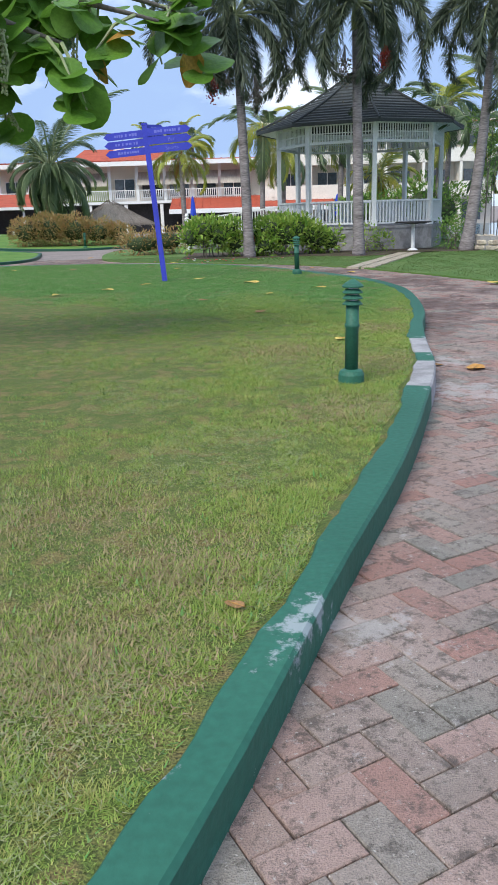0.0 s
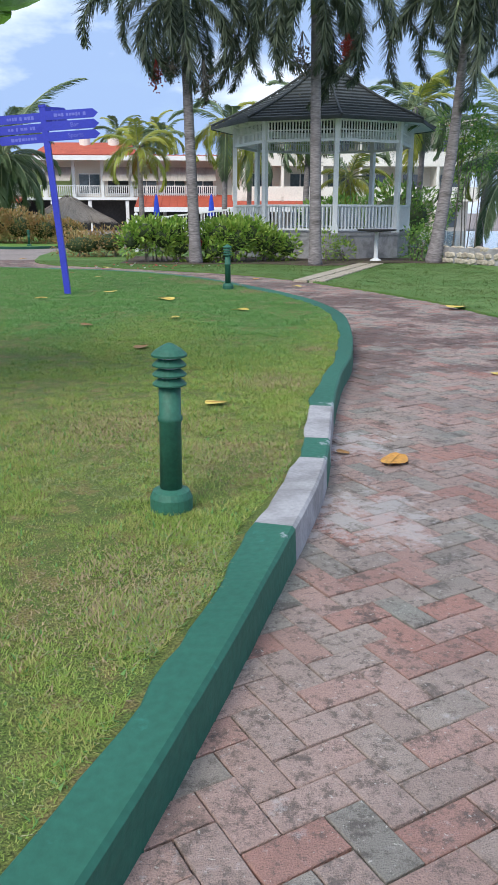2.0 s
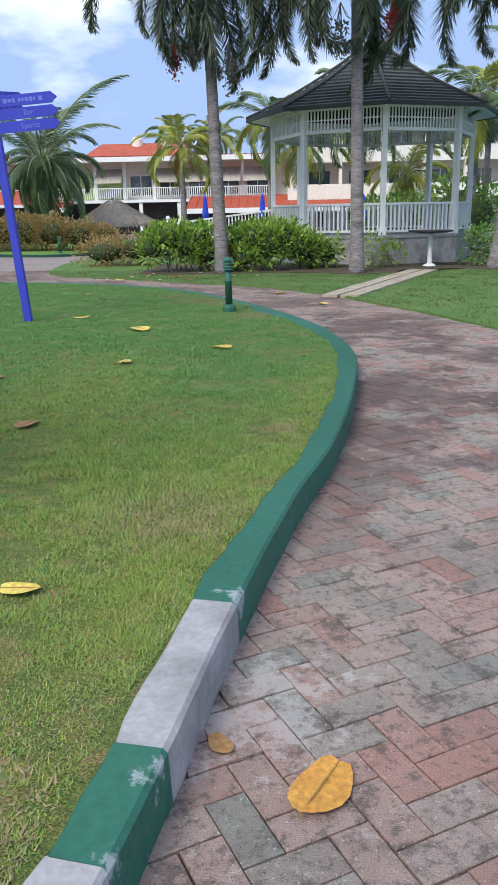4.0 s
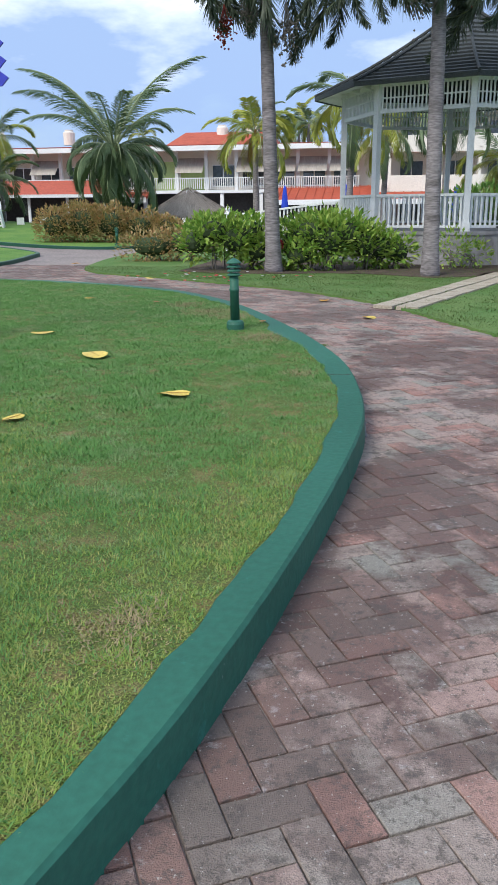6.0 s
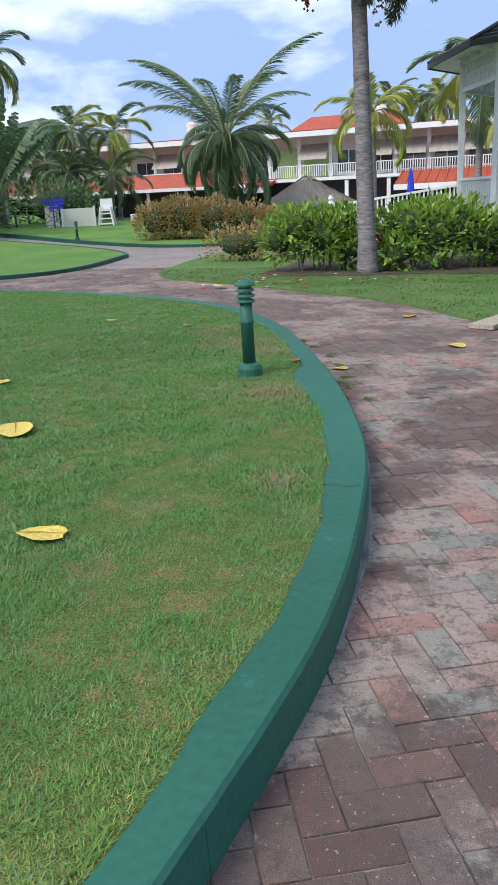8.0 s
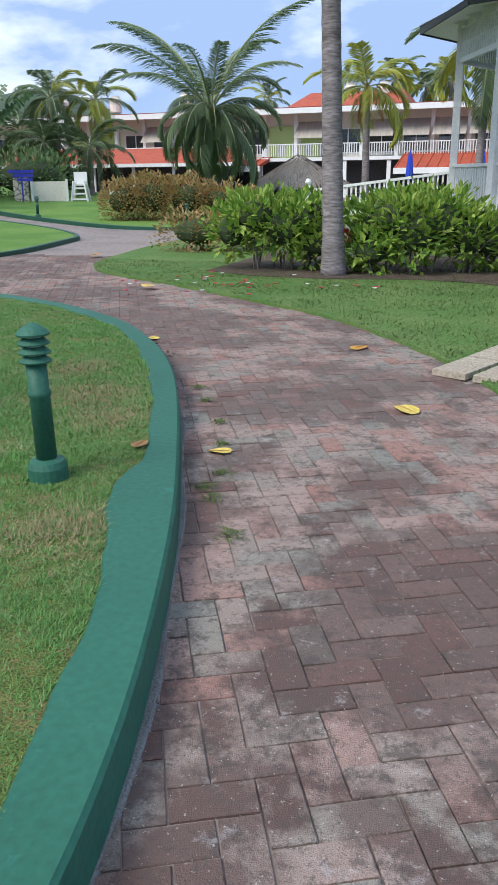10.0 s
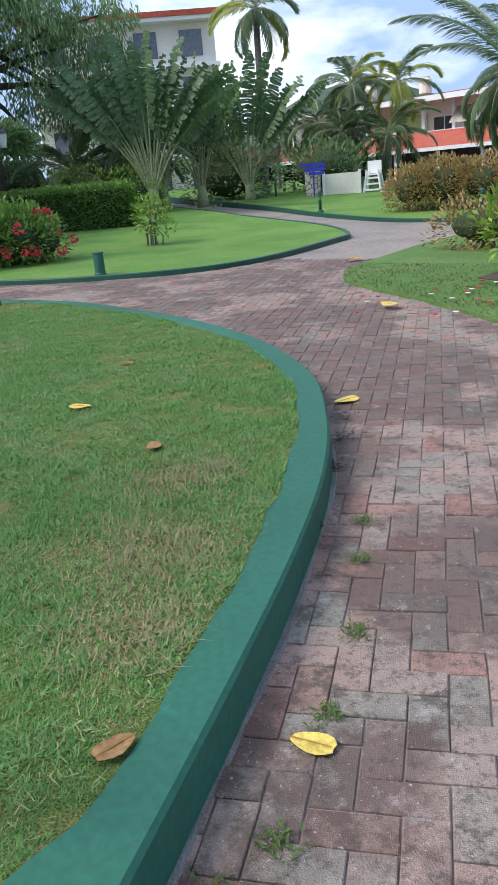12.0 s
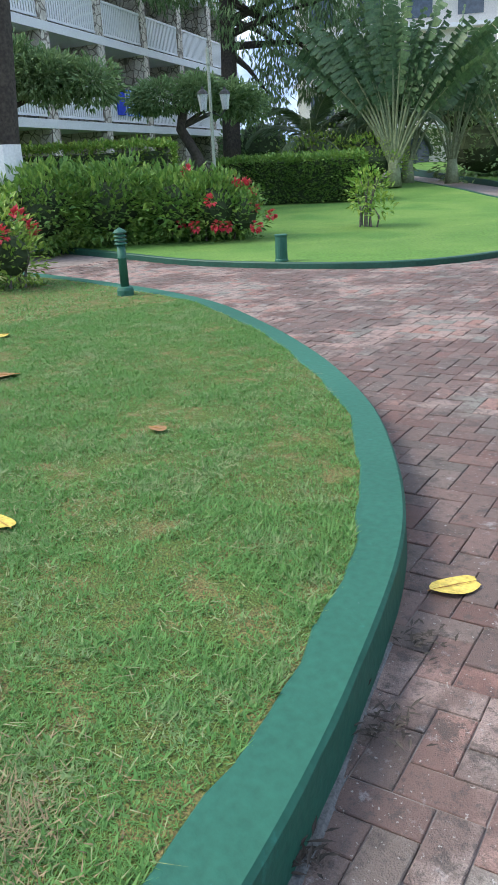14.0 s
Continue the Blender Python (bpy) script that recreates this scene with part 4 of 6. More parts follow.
# ---- shrubs and hedges ----
def leafy(name, m, parts, label, category, leaf=0.12, count=3000, mat=None, seed=1, stems=8, group="", flowers=0, petal=None, upward=0.35, parent=None, core=None):
    """A shrub of leaves scattered through rounded lumps (x, y, z, rx, ry, rz), on a few stems."""
    rng = random.Random(seed)
    t = thing(name, m, label, category, group)
    g = Geo()
    vol = [a[3] * a[4] + a[4] * a[5] + a[3] * a[5] for a in parts]
    tot = sum(vol)
    spots = []
    for (x, y, z, rx, ry, rz), v in zip(parts, vol):
        for i in range(int(count * v / tot)):
            d = Vector((rng.gauss(0, 1), rng.gauss(0, 1), rng.gauss(0, 1))).normalized()
            k = 1.04 - abs(rng.gauss(0, 0.2))
            bulge = 1 + 0.45 * noise.noise(Vector((x, y, z)) + d * 2.2)
            p = Vector((x + d.x * rx * k * bulge, y + d.y * ry * k * bulge, max(0.03, z + d.z * rz * k * bulge)))
            o = (d + Vector((rng.uniform(-0.7, 0.7), rng.uniform(-0.7, 0.7), rng.uniform(-0.5, 0.5) + upward))).normalized()
            s = leaf * rng.uniform(0.65, 1.25)
            g.leaf(p, o, (rng.uniform(-0.7, 0.7), rng.uniform(-0.7, 0.7), 1), s, s * 0.5)
            if k > 0.85 and d.z > -0.5:
                spots.append((p, d))
    part("foliage", g, mat or M_LEAFA, t)
    # solid dark lumps painted as the shade between the leaves
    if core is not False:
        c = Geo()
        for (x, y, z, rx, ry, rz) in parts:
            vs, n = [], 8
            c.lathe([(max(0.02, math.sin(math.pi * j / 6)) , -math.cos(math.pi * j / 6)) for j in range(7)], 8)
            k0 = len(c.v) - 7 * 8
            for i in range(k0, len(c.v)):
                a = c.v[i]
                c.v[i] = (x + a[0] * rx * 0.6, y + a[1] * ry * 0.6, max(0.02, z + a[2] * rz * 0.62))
        part("painted_shade_core", c, M_CORE, t, "solid core, shade within the foliage painted dark")
    for i in range(stems):
        st = Geo()
        x, y, z, rx, ry, rz = rng.choice(parts)
        bx, by = x + rng.uniform(-0.4, 0.4) * rx, y + rng.uniform(-0.4, 0.4) * ry
        st.tube([(bx * 0.9, by * 0.9, 0), ((bx + x) / 2, by, z * 0.5), (bx + rng.uniform(-0.3, 0.3), by, z)], [0.025, 0.02, 0.01], 5)
        part("stem", st, M_LIMB, t)
    for i in range(flowers):
        p, d = rng.choice(spots)
        f = Geo()
        for k in range(22):
            o = Vector((rng.gauss(0, 1), rng.gauss(0, 1), rng.gauss(0, 1))).normalized()
            f.leaf(p + d * 0.07 + o * 0.07, (o + d).normalized(), (0, 0, 1), 0.13, 0.1)
        part("blossom", f, petal or M_PETAL, t, "cluster of red petals")
    return t


Z0 = GZ
bed = np.array([(-1.7, 31.3), (-0.6, 30.75), (0.9, 30.6), (2.4, 30.9), (3.6, 30.6), (4.9, 29.7), (6.0, 30.2), (6.3, 31.2), (8.2, 31.4), (9.3, 30.9), (10.0, 31.8), (9.8, 34.0), (-1.6, 35.5)])
slab("planting_bed", bed, GZ + 0.015, M_MULCH, "bed of dark bare soil under the gazebo shrubs", "soil")
leafy("gazebo_shrub", pose(-0.45, 31.75, Z0), [(-0.85, 0.0, 0.75, 0.5, 0.55, 0.5), (-0.35, -0.1, 1.05, 0.55, 0.5, 0.42), (0.2, 0.1, 0.8, 0.6, 0.6, 0.5), (0.65, 0.3, 1.0, 0.5, 0.55, 0.45), (-0.2, 0.6, 0.95, 0.8, 0.5, 0.5), (0.8, 0.2, 0.5, 0.45, 0.5, 0.4)], "glossy light green shrub at the foot of the palm", "shrub", 0.2, 1900, M_LEAFA, 1, 16, "shrubs before the gazebo", upward=0.5)
leafy("gazebo_shrub", pose(2.1, 31.9, Z0), [(-0.8, 0.1, 0.7, 0.5, 0.5, 0.55), (-0.35, 0, 0.95, 0.6, 0.6, 0.5), (0.2, -0.1, 0.75, 0.6, 0.6, 0.6), (0.65, 0.1, 0.95, 0.55, 0.55, 0.5), (1.15, 0.2, 0.65, 0.5, 0.5, 0.5), (0.1, 0.6, 1.05, 0.9, 0.5, 0.5), (-0.6, -0.3, 0.4, 0.5, 0.4, 0.35)], "dense broad-leaved shrub with pale stems beside the palm", "shrub", 0.2, 2600, M_LEAFA, 2, 16, "shrubs before the gazebo", flowers=1, upward=0.45)
leafy("gazebo_shrub", pose(3.6, 32.4, Z0), [(0, 0, 0.55, 0.55, 0.5, 0.5), (0.5, 0.2, 0.45, 0.5, 0.5, 0.45), (-0.3, 0.1, 0.9, 0.4, 0.4, 0.35)], "thin low shrub against the gazebo base", "shrub", 0.19, 800, M_LEAFA, 3, 10, "shrubs before the gazebo")
leafy("gazebo_shrub", pose(5.6, 32.6, Z0), [(0, 0, 0.5, 0.5, 0.5, 0.5), (0.55, 0.1, 0.4, 0.45, 0.4, 0.4)], "thin low shrub against the gazebo base", "shrub", 0.14, 420, M_LEAFA, 4, 10, "shrubs before the gazebo", core=False)
leafy("gazebo_shrub", pose(8.75, 32.6, Z0), [(0, 0, 0.6, 0.45, 0.5, 0.6), (0.3, 0.2, 0.8, 0.4, 0.4, 0.4)], "thin green shrub at the corner of the gazebo", "shrub", 0.14, 420, M_LEAFC, 5, 8, "shrubs before the gazebo", core=False)
leafy("croton_shrub", pose(-3.6, 35.4, Z0), [(0, 0, 0.45, 1.1, 0.7, 0.5), (1.1, 0.1, 0.55, 0.9, 0.7, 0.55)], "low bronze and green croton shrub", "shrub", 0.13, 1500, M_LEAFB, 6, 8)
leafy("croton_hedge", pose(-8.6, 46.2, -0.15), [(-2.4, -0.7, 0.85, 1.0, 0.9, 0.8), (-1.3, -0.3, 0.95, 1.1, 1.0, 0.9), (0.0, 0.0, 0.9, 1.1, 1.0, 0.85), (1.2, 0.3, 0.75, 1.1, 0.9, 0.72), (2.3, 0.7, 0.65, 0.9, 0.8, 0.6)], "rounded croton hedge in bronze, yellow and green", "hedge", 0.15, 9000, M_LEAFB, 7, 10)
leafy("rock_planting", pose(-5.0, 42.6, -0.15), [(0, 0, 0.35, 0.5, 0.5, 0.4), (-0.4, 0.4, 0.5, 0.4, 0.4, 0.4)], "small mixed planting on stones by the path", "shrub", 0.12, 400, M_LEAFB, 8, 4)
FH = rise(-15.5, 29)
leafy("flowering_hedge", pose(-15.6, 30.0, -0.15 + FH), [(-0.9, -3.2, 0.8, 0.9, 1.2, 0.95), (-0.6, -1.8, 0.9, 1.0, 1.3, 0.95), (-0.2, -0.3, 0.9, 1.0, 1.3, 0.92), (0.4, 1.1, 0.8, 1.0, 1.2, 0.85), (0.9, 2.0, 0.65, 0.75, 0.8, 0.75)], "broad leafy hedge with red flower heads at its end", "hedge", 0.19, 10500, M_LEAFC, 9, 12, flowers=0)
leafy("hibiscus_bush", pose(-14.4, 31.7, -0.15 + FH), [(0, 0, 0.75, 0.8, 0.8, 0.8), (0.3, 0.5, 0.6, 0.6, 0.6, 0.6)], "bush thick with red flower heads", "shrub", 0.13, 1300, M_LEAFC, 10, 6, flowers=17)
leafy("hibiscus_bush", pose(-10.5, 25.45, -0.03), [(0, 0, 0.75, 0.75, 0.8, 0.72), (-0.5, -0.6, 0.8, 0.8, 0.8, 0.7), (0.3, 0.35, 0.5, 0.5, 0.5, 0.5)], "bush with red flower heads at the edge of the path", "shrub", 0.12, 2300, M_LEAFA, 11, 8, flowers=13)


def box_hedge(name, m, size, label, mat, leaf, count, seed, group=""):
    rng = random.Random(seed)
    t = thing(name, m, label, "hedge", group)
    x, y, z = size
    g = Geo()
    for i in range(count):
        f = rng.random()
        u, v = rng.uniform(-0.5, 0.5), rng.random()
        if f < 0.4:
            p, d = Vector((u * x, -y / 2, v * z)), Vector((0, -1, 0))
        elif f < 0.7:
            p, d = Vector((u * x, (rng.random() - 0.5) * y, z)), Vector((0, 0, 1))
        else:
            s = rng.choice((-1, 1))
            p, d = Vector((s * x / 2, u * y, v * z)), Vector((s, 0, 0))
        p += d * (rng.gauss(0, 0.05) + 0.05 * noise.noise(p * 1.5))
        o = (d + Vector((rng.uniform(-0.8, 0.8), rng.uniform(-0.8, 0.8), rng.uniform(-0.4, 0.8)))).normalized()
        s = leaf * rng.uniform(0.7, 1.2)
        g.leaf(p, o, (0.2, 0.1, 1), s, s * 0.6)
    part("foliage", g, mat, t)
    # dark box inside the hedge, its colour standing for inner shade
    part("painted_shade_core", Geo().box((0, 0, z * 0.46), (x * 0.93, y * 0.86, z * 0.92)), M_CORE, t, "solid core, shade within the foliage painted dark")
    return t


box_hedge("clipped_hedge", pose(-21.7, 38.6, 0.3, 0, 0, 55), (5.0, 1.4, 1.45), "square-clipped dark green hedge on the rising lawn", M_LEAFC, 0.13, 8500, 1)
box_hedge("lime_hedge", pose(-18.7, 30.3, 0.1, 0, 0, 64), (4.4, 1.2, 2.15), "tall clipped yellow-green hedge before the balconies", M_LEAFA, 0.13, 5200, 2)
box_hedge("clipped_hedge", pose(-31.0, 59.0, 0.0, 0, 0, 20), (4.0, 1.2, 1.0), "low clipped green hedge by the terrace", M_LEAFC, 0.14, 1500, 3)
leafy("background_shrub", pose(-26.0, 43.0, 0.5), [(0, 0, 1.0, 2.0, 1.6, 1.2), (1.5, 1.4, 1.0, 1.6, 1.4, 1.0)], "rounded green shrub behind the clipped hedge", "shrub", 0.16, 2600, M_LEAFA, 21, 5)
leafy("red_cordyline", pose(-30.5, 57.0, 0.1), [(0, 0, 0.7, 0.9, 0.7, 0.6)], "dark red-leaved shrub by the terrace", "shrub", 0.25, 260, M_FRUIT, 22, 4)
leafy("young_shrub", pose(-13.7, 35.6, 0.0), [(0, 0, 0.85, 0.5, 0.5, 0.5), (-0.35, 0, 0.75, 0.3, 0.3, 0.35), (0.35, 0.1, 0.5, 0.35, 0.35, 0.3), (0, 0, 1.15, 0.3, 0.3, 0.25)], "young light green shrub alone on the lawn", "shrub", 0.16, 430, M_LEAFA, 23, 9, core=False)


# ---- traveller palms ----
def traveller(m, height, blades, label, seed, fan=75):
    rng = random.Random(seed)
    t = thing("traveller_palm", m, label, "palm", "traveller palms")
    part("trunk", Geo().tube([(0, 0, -0.1), (0, 0, 0.3), (0, 0, 0.9)], [0.32, 0.28, 0.2], 12), M_TSTALK, t, smooth=True)
    for i in range(blades):
        a = radians(-fan + 2 * fan * i / (blades - 1) + rng.uniform(-3, 3))
        ln = height * rng.uniform(0.85, 1.05) * (0.78 + 0.22 * math.cos(a))
        st = 0.44
        pts = []
        for k in range(11):
            f = k / 10
            aa = a * (0.45 + 0.65 * f)
            pts.append(Vector((math.sin(aa) * ln * f, rng.uniform(-0.02, 0.02) + 0.15 * math.sin(i * 2.1) * f, 0.3 + math.cos(aa) * ln * f)))
        s = part("stalk", Geo().tube(pts[:7], [0.075 - 0.008 * k for k in range(7)], 6), M_TSTALK, t)
        g = Geo()
        n = 30
        dd0 = (pts[10] - pts[5]).normalized()
        side = (dd0.cross(Vector((0, 1, 0))) * 0.5 + Vector((0, rng.choice((-1, 1)) * rng.uniform(0.25, 0.9), 0))).normalized()
        for k in range(n):
            f = st + (1 - st) * k / n
            j = min(int(f * 10), 9)
            q0 = pts[j].lerp(pts[j + 1], f * 10 - j)
            f1 = min(1, f + (1 - st) / n * rng.uniform(0.86, 1.0))
            j1 = min(int(f1 * 10), 9)
            q1 = pts[j1].lerp(pts[j1 + 1], f1 * 10 - j1)
            w = 0.5 * math.sin(math.pi * min(1, (0.1 + 0.84 * (k + 0.5) / n))) ** 0.5 * height / 7
            d = (pts[10] - pts[5]).normalized()
            for sgn in (-1, 1):
                o = (side * sgn + d * 0.3 + d.cross(side) * rng.uniform(-0.3, 0.3)).normalized() * w * rng.uniform(0.8, 1.1)
                dip = Vector((0, 0, -w * rng.uniform(0.15, 0.6)))
                g.add([q0, q1, q1 + o + dip, q0 + o * 0.96 + dip], [(0, 1, 2, 3)])
        part("blade", g, M_TRAV, t, "split paddle-shaped leaf blade")
    return t


traveller(pose(-23.3, 44.6, 0.6, 0, 0, 40), 6.7, 21, "large traveller palm with fanned paddle leaves", 1, 37)
traveller(pose(-25.0, 46.8, 0.55, 0, 0, 70), 6.0, 12, "traveller palm with fanned paddle leaves", 2, 34)
traveller(pose(-24.1, 52.0, 0.35, 0, 0, 35), 6.6, 17, "traveller palm with fanned paddle leaves near the terrace", 3, 36)
traveller(pose(-24.6, 49.0, 0.5, 0, 0, 20), 6.4, 9, "slim banana-like palm with upright paddle leaves", 4, 28)


# ---- trees by the stone-clad building ----
def canopy_tree(name, m, trunk, lumps, label, leaf, count, seed, hang=0.0, mat=None, white=None, trunk_r=(0.3, 0.2), limbs=True, bark=None):
    rng = random.Random(seed)
    t = thing(name, m, label, "tree")
    n = len(trunk)
    part("trunk", Geo().tube(trunk, [trunk_r[0] + (trunk_r[1] - trunk_r[0]) * i / (n - 1) for i in range(n)], 10), bark or M_BARK2, t, smooth=True)
    if white:
        part("painted_base", Geo().tube([trunk[0], Vector(trunk[0]).lerp(Vector(trunk[1]), white)], [trunk_r[0] * 1.03, trunk_r[0] * 1.0], 10), M_WHITE, t, "whitewashed band")
    top = Vector(trunk[-1])
    if limbs:
        for x, y, z, rx, ry, rz in lumps:
            c = Vector((x, y, z))
            b = Vector(trunk[-2]).lerp(top, rng.random())
            part("limb", Geo().tube([b, b.lerp(c, 0.5) + Vector((0, 0, 0.15)), c], [trunk_r[1] * 0.7, trunk_r[1] * 0.4, 0.03], 6), bark or M_BARK2, t)
    g = Geo()
    vol = [a[3] * a[4] * a[5] for a in lumps]
    tot = sum(vol)
    for (x, y, z, rx, ry, rz), v in zip(lumps, vol):
        for i in range(int(count * v / tot)):
            d = Vector((rng.gauss(0, 1), rng.gauss(0, 1), rng.gauss(0, 1))).normalized()
            k = rng.random() ** 0.45
            p = Vector((x + d.x * rx * k, y + d.y * ry * k, z + d.z * rz * k))
            if noise.noise(p * 0.9) < -0.22:
                continue
            o = (d * (1 - hang) + Vector((rng.uniform(-0.5, 0.5), rng.uniform(-0.5, 0.5), rng.uniform(-0.3, 0.4) - hang * 1.2))).normalized()
            for q in range(2):
                s = leaf * rng.uniform(0.6, 1.3)
                g.leaf(p + Vector((rng.gauss(0, 0.06), rng.gauss(0, 0.06), rng.gauss(0, 0.06))), o, (rng.uniform(-1, 1), rng.uniform(-1, 1), 0.6), s, s * (0.22 if leaf > 0.2 else 0.45))
    part("crown", g, mat or M_PINE, t)
    return t


canopy_tree("weeping_tree", pose(-28.9, 40.4, 0.5), [(0, 0, 0), (0.1, 0, 3), (0.0, 0.1, 5.5), (0.2, 0, 8)], [(0, 0, 9.5, 2.6, 2.6, 2.2), (1.8, 1.8, 8.6, 2.2, 2.2, 2.0), (-1.6, -1.6, 8.8, 1.8, 1.8, 1.6), (2.6, 3.4, 7.2, 1.5, 1.5, 1.7), (1.2, 2.0, 5.6, 1.3, 1.3, 1.8), (3.0, 4.8, 8.4, 1.6, 1.6, 1.2), (0.8, 0.4, 7.0, 1.3, 1.3, 1.7), (1.8, 3.6, 5.0, 1.5, 1.6, 1.9), (2.6, 5.6, 5.6, 1.5, 1.6, 2.2), (0.6, 1.6, 3.9, 0.9, 1.0, 1.3)], "dark weeping tree with hanging feathery branches", 0.3, 15000, 1, 0.75, trunk_r=(0.42, 0.25))
canopy_tree("pruned_tree", pose(-21.6, 34.9, 0.4), [(0, 0, 0), (0.1, 0.35, 0.9), (-0.05, 0.1, 1.6), (-0.25, -0.3, 2.4), (-0.2, -0.2, 2.9)], [(-0.3, -0.8, 3.35, 0.8, 1.0, 0.5), (0.0, 0.2, 3.45, 0.8, 1.0, 0.5), (0.3, 1.3, 3.2, 0.8, 0.9, 0.55), (0.4, 1.9, 3.0, 0.6, 0.6, 0.5), (-0.5, -1.4, 3.2, 0.5, 0.5, 0.4)], "pruned tree with twisted dark trunk and flat cloud-like crown", 0.16, 5000, 2, 0.1, trunk_r=(0.2, 0.14))
canopy_tree("pruned_tree", pose(-18.9, 28.5, 0.3), [(0.15, 0.5, 0), (0.1, 0.35, 1.0), (-0.15, -0.25, 1.7), (-0.35, -0.75, 2.2), (-0.3, -0.7, 2.9)], [(-0.9, -2.3, 3.5, 0.8, 1.1, 0.6), (-0.5, -1.3, 3.75, 0.9, 1.1, 0.7), (0.0, 0.0, 3.85, 0.9, 1.0, 0.7), (0.4, 0.9, 3.6, 0.8, 0.9, 0.6), (0.75, 1.9, 3.45, 0.7, 0.8, 0.55)], "pruned tree with bent dark trunk and broad flat feathery crown", 0.16, 9000, 3, 0.1, trunk_r=(0.2, 0.13))
canopy_tree("dark_trunk_tree", pose(-16.55, 27.55, 0.1), [(0, 0, 0), (0, 0.02, 2.25), (0.1, 0.2, 5.0), (0.1, 0.25, 8.0)], [(0.2, 0.6, 8.8, 1.8, 1.8, 1.2), (0.3, 1.2, 7.2, 0.5, 0.7, 1.3)], "old dark trunk with a whitewashed base among the hedges", 0.3, 1500, 4, 0.7, white=0.98, trunk_r=(0.4, 0.36))
leafy("dark_undergrowth", pose(-30.0, 48.0, 0.4), [(-4, -3, 1.8, 3, 2, 2.2), (0, 0, 1.7, 3, 2, 2.2), (4, 4.5, 1.4, 3, 2.5, 1.8), (7, 9, 1.2, 3, 2.5, 1.5), (-1, 2, 3.6, 2.6, 2, 2.0), (2.5, 4.5, 3.2, 2.2, 2, 1.8)], "dense dark shrubbery behind the traveller palms", "shrub", 0.3, 6500, M_PINE, 31, 6)
palm("bushy_palm", (-27.2, 43.4, 0.5), (0, 0, 1.9), 0.2, 0.16, FARP, 18, "bushy low palm among the dark shrubs", "", 44, 0, 0.4, (80, -20), mix=1.0)
palm("bushy_palm", (-26.0, 46.0, 0.5), (0, 0, 2.6), 0.2, 0.16, FARP, 16, "bushy low palm among the dark shrubs", "", 45, 0, 0.4, (80, -20), mix=1.0)


# ---- lamp standard ----
lp = thing("lamp_standard", pose(-19.57, 34.5, 0.55), "pale lamp standard with three glass lanterns", "lamp")
part("post", Geo().lathe([(0.12, 0), (0.11, 0.5), (0.06, 0.6), (0.05, 4.4), (0.075, 4.45), (0.05, 4.9), (0.02, 5.0)], 10), M_POSTG, lp, "pale green post")
lp.scale = (0.86, 0.86, 0.86)
for k in range(3):
    a = radians(62 + 120 * k)
    o = Vector((math.cos(a) * 0.5, math.sin(a) * 0.5, 0))
    part("arm", Geo().tube([(0, 0, 3.0), o * 0.6 + Vector((0, 0, 2.85)), o + Vector((0, 0, 3.05))], 0.025, 6), M_BLACK, lp)
    ln = part("lantern", Geo().lathe([(0.1, 3.05), (0.17, 3.5), (0.19, 3.52), (0.02, 3.55)], 6, o), M_LAMPG, lp, "frosted glass lantern")
    part("lantern_cap", Geo().lathe([(0.2, 3.52), (0.14, 3.62), (0.05, 3.68), (0.03, 3.76)], 6, o), M_BLACK, ln)


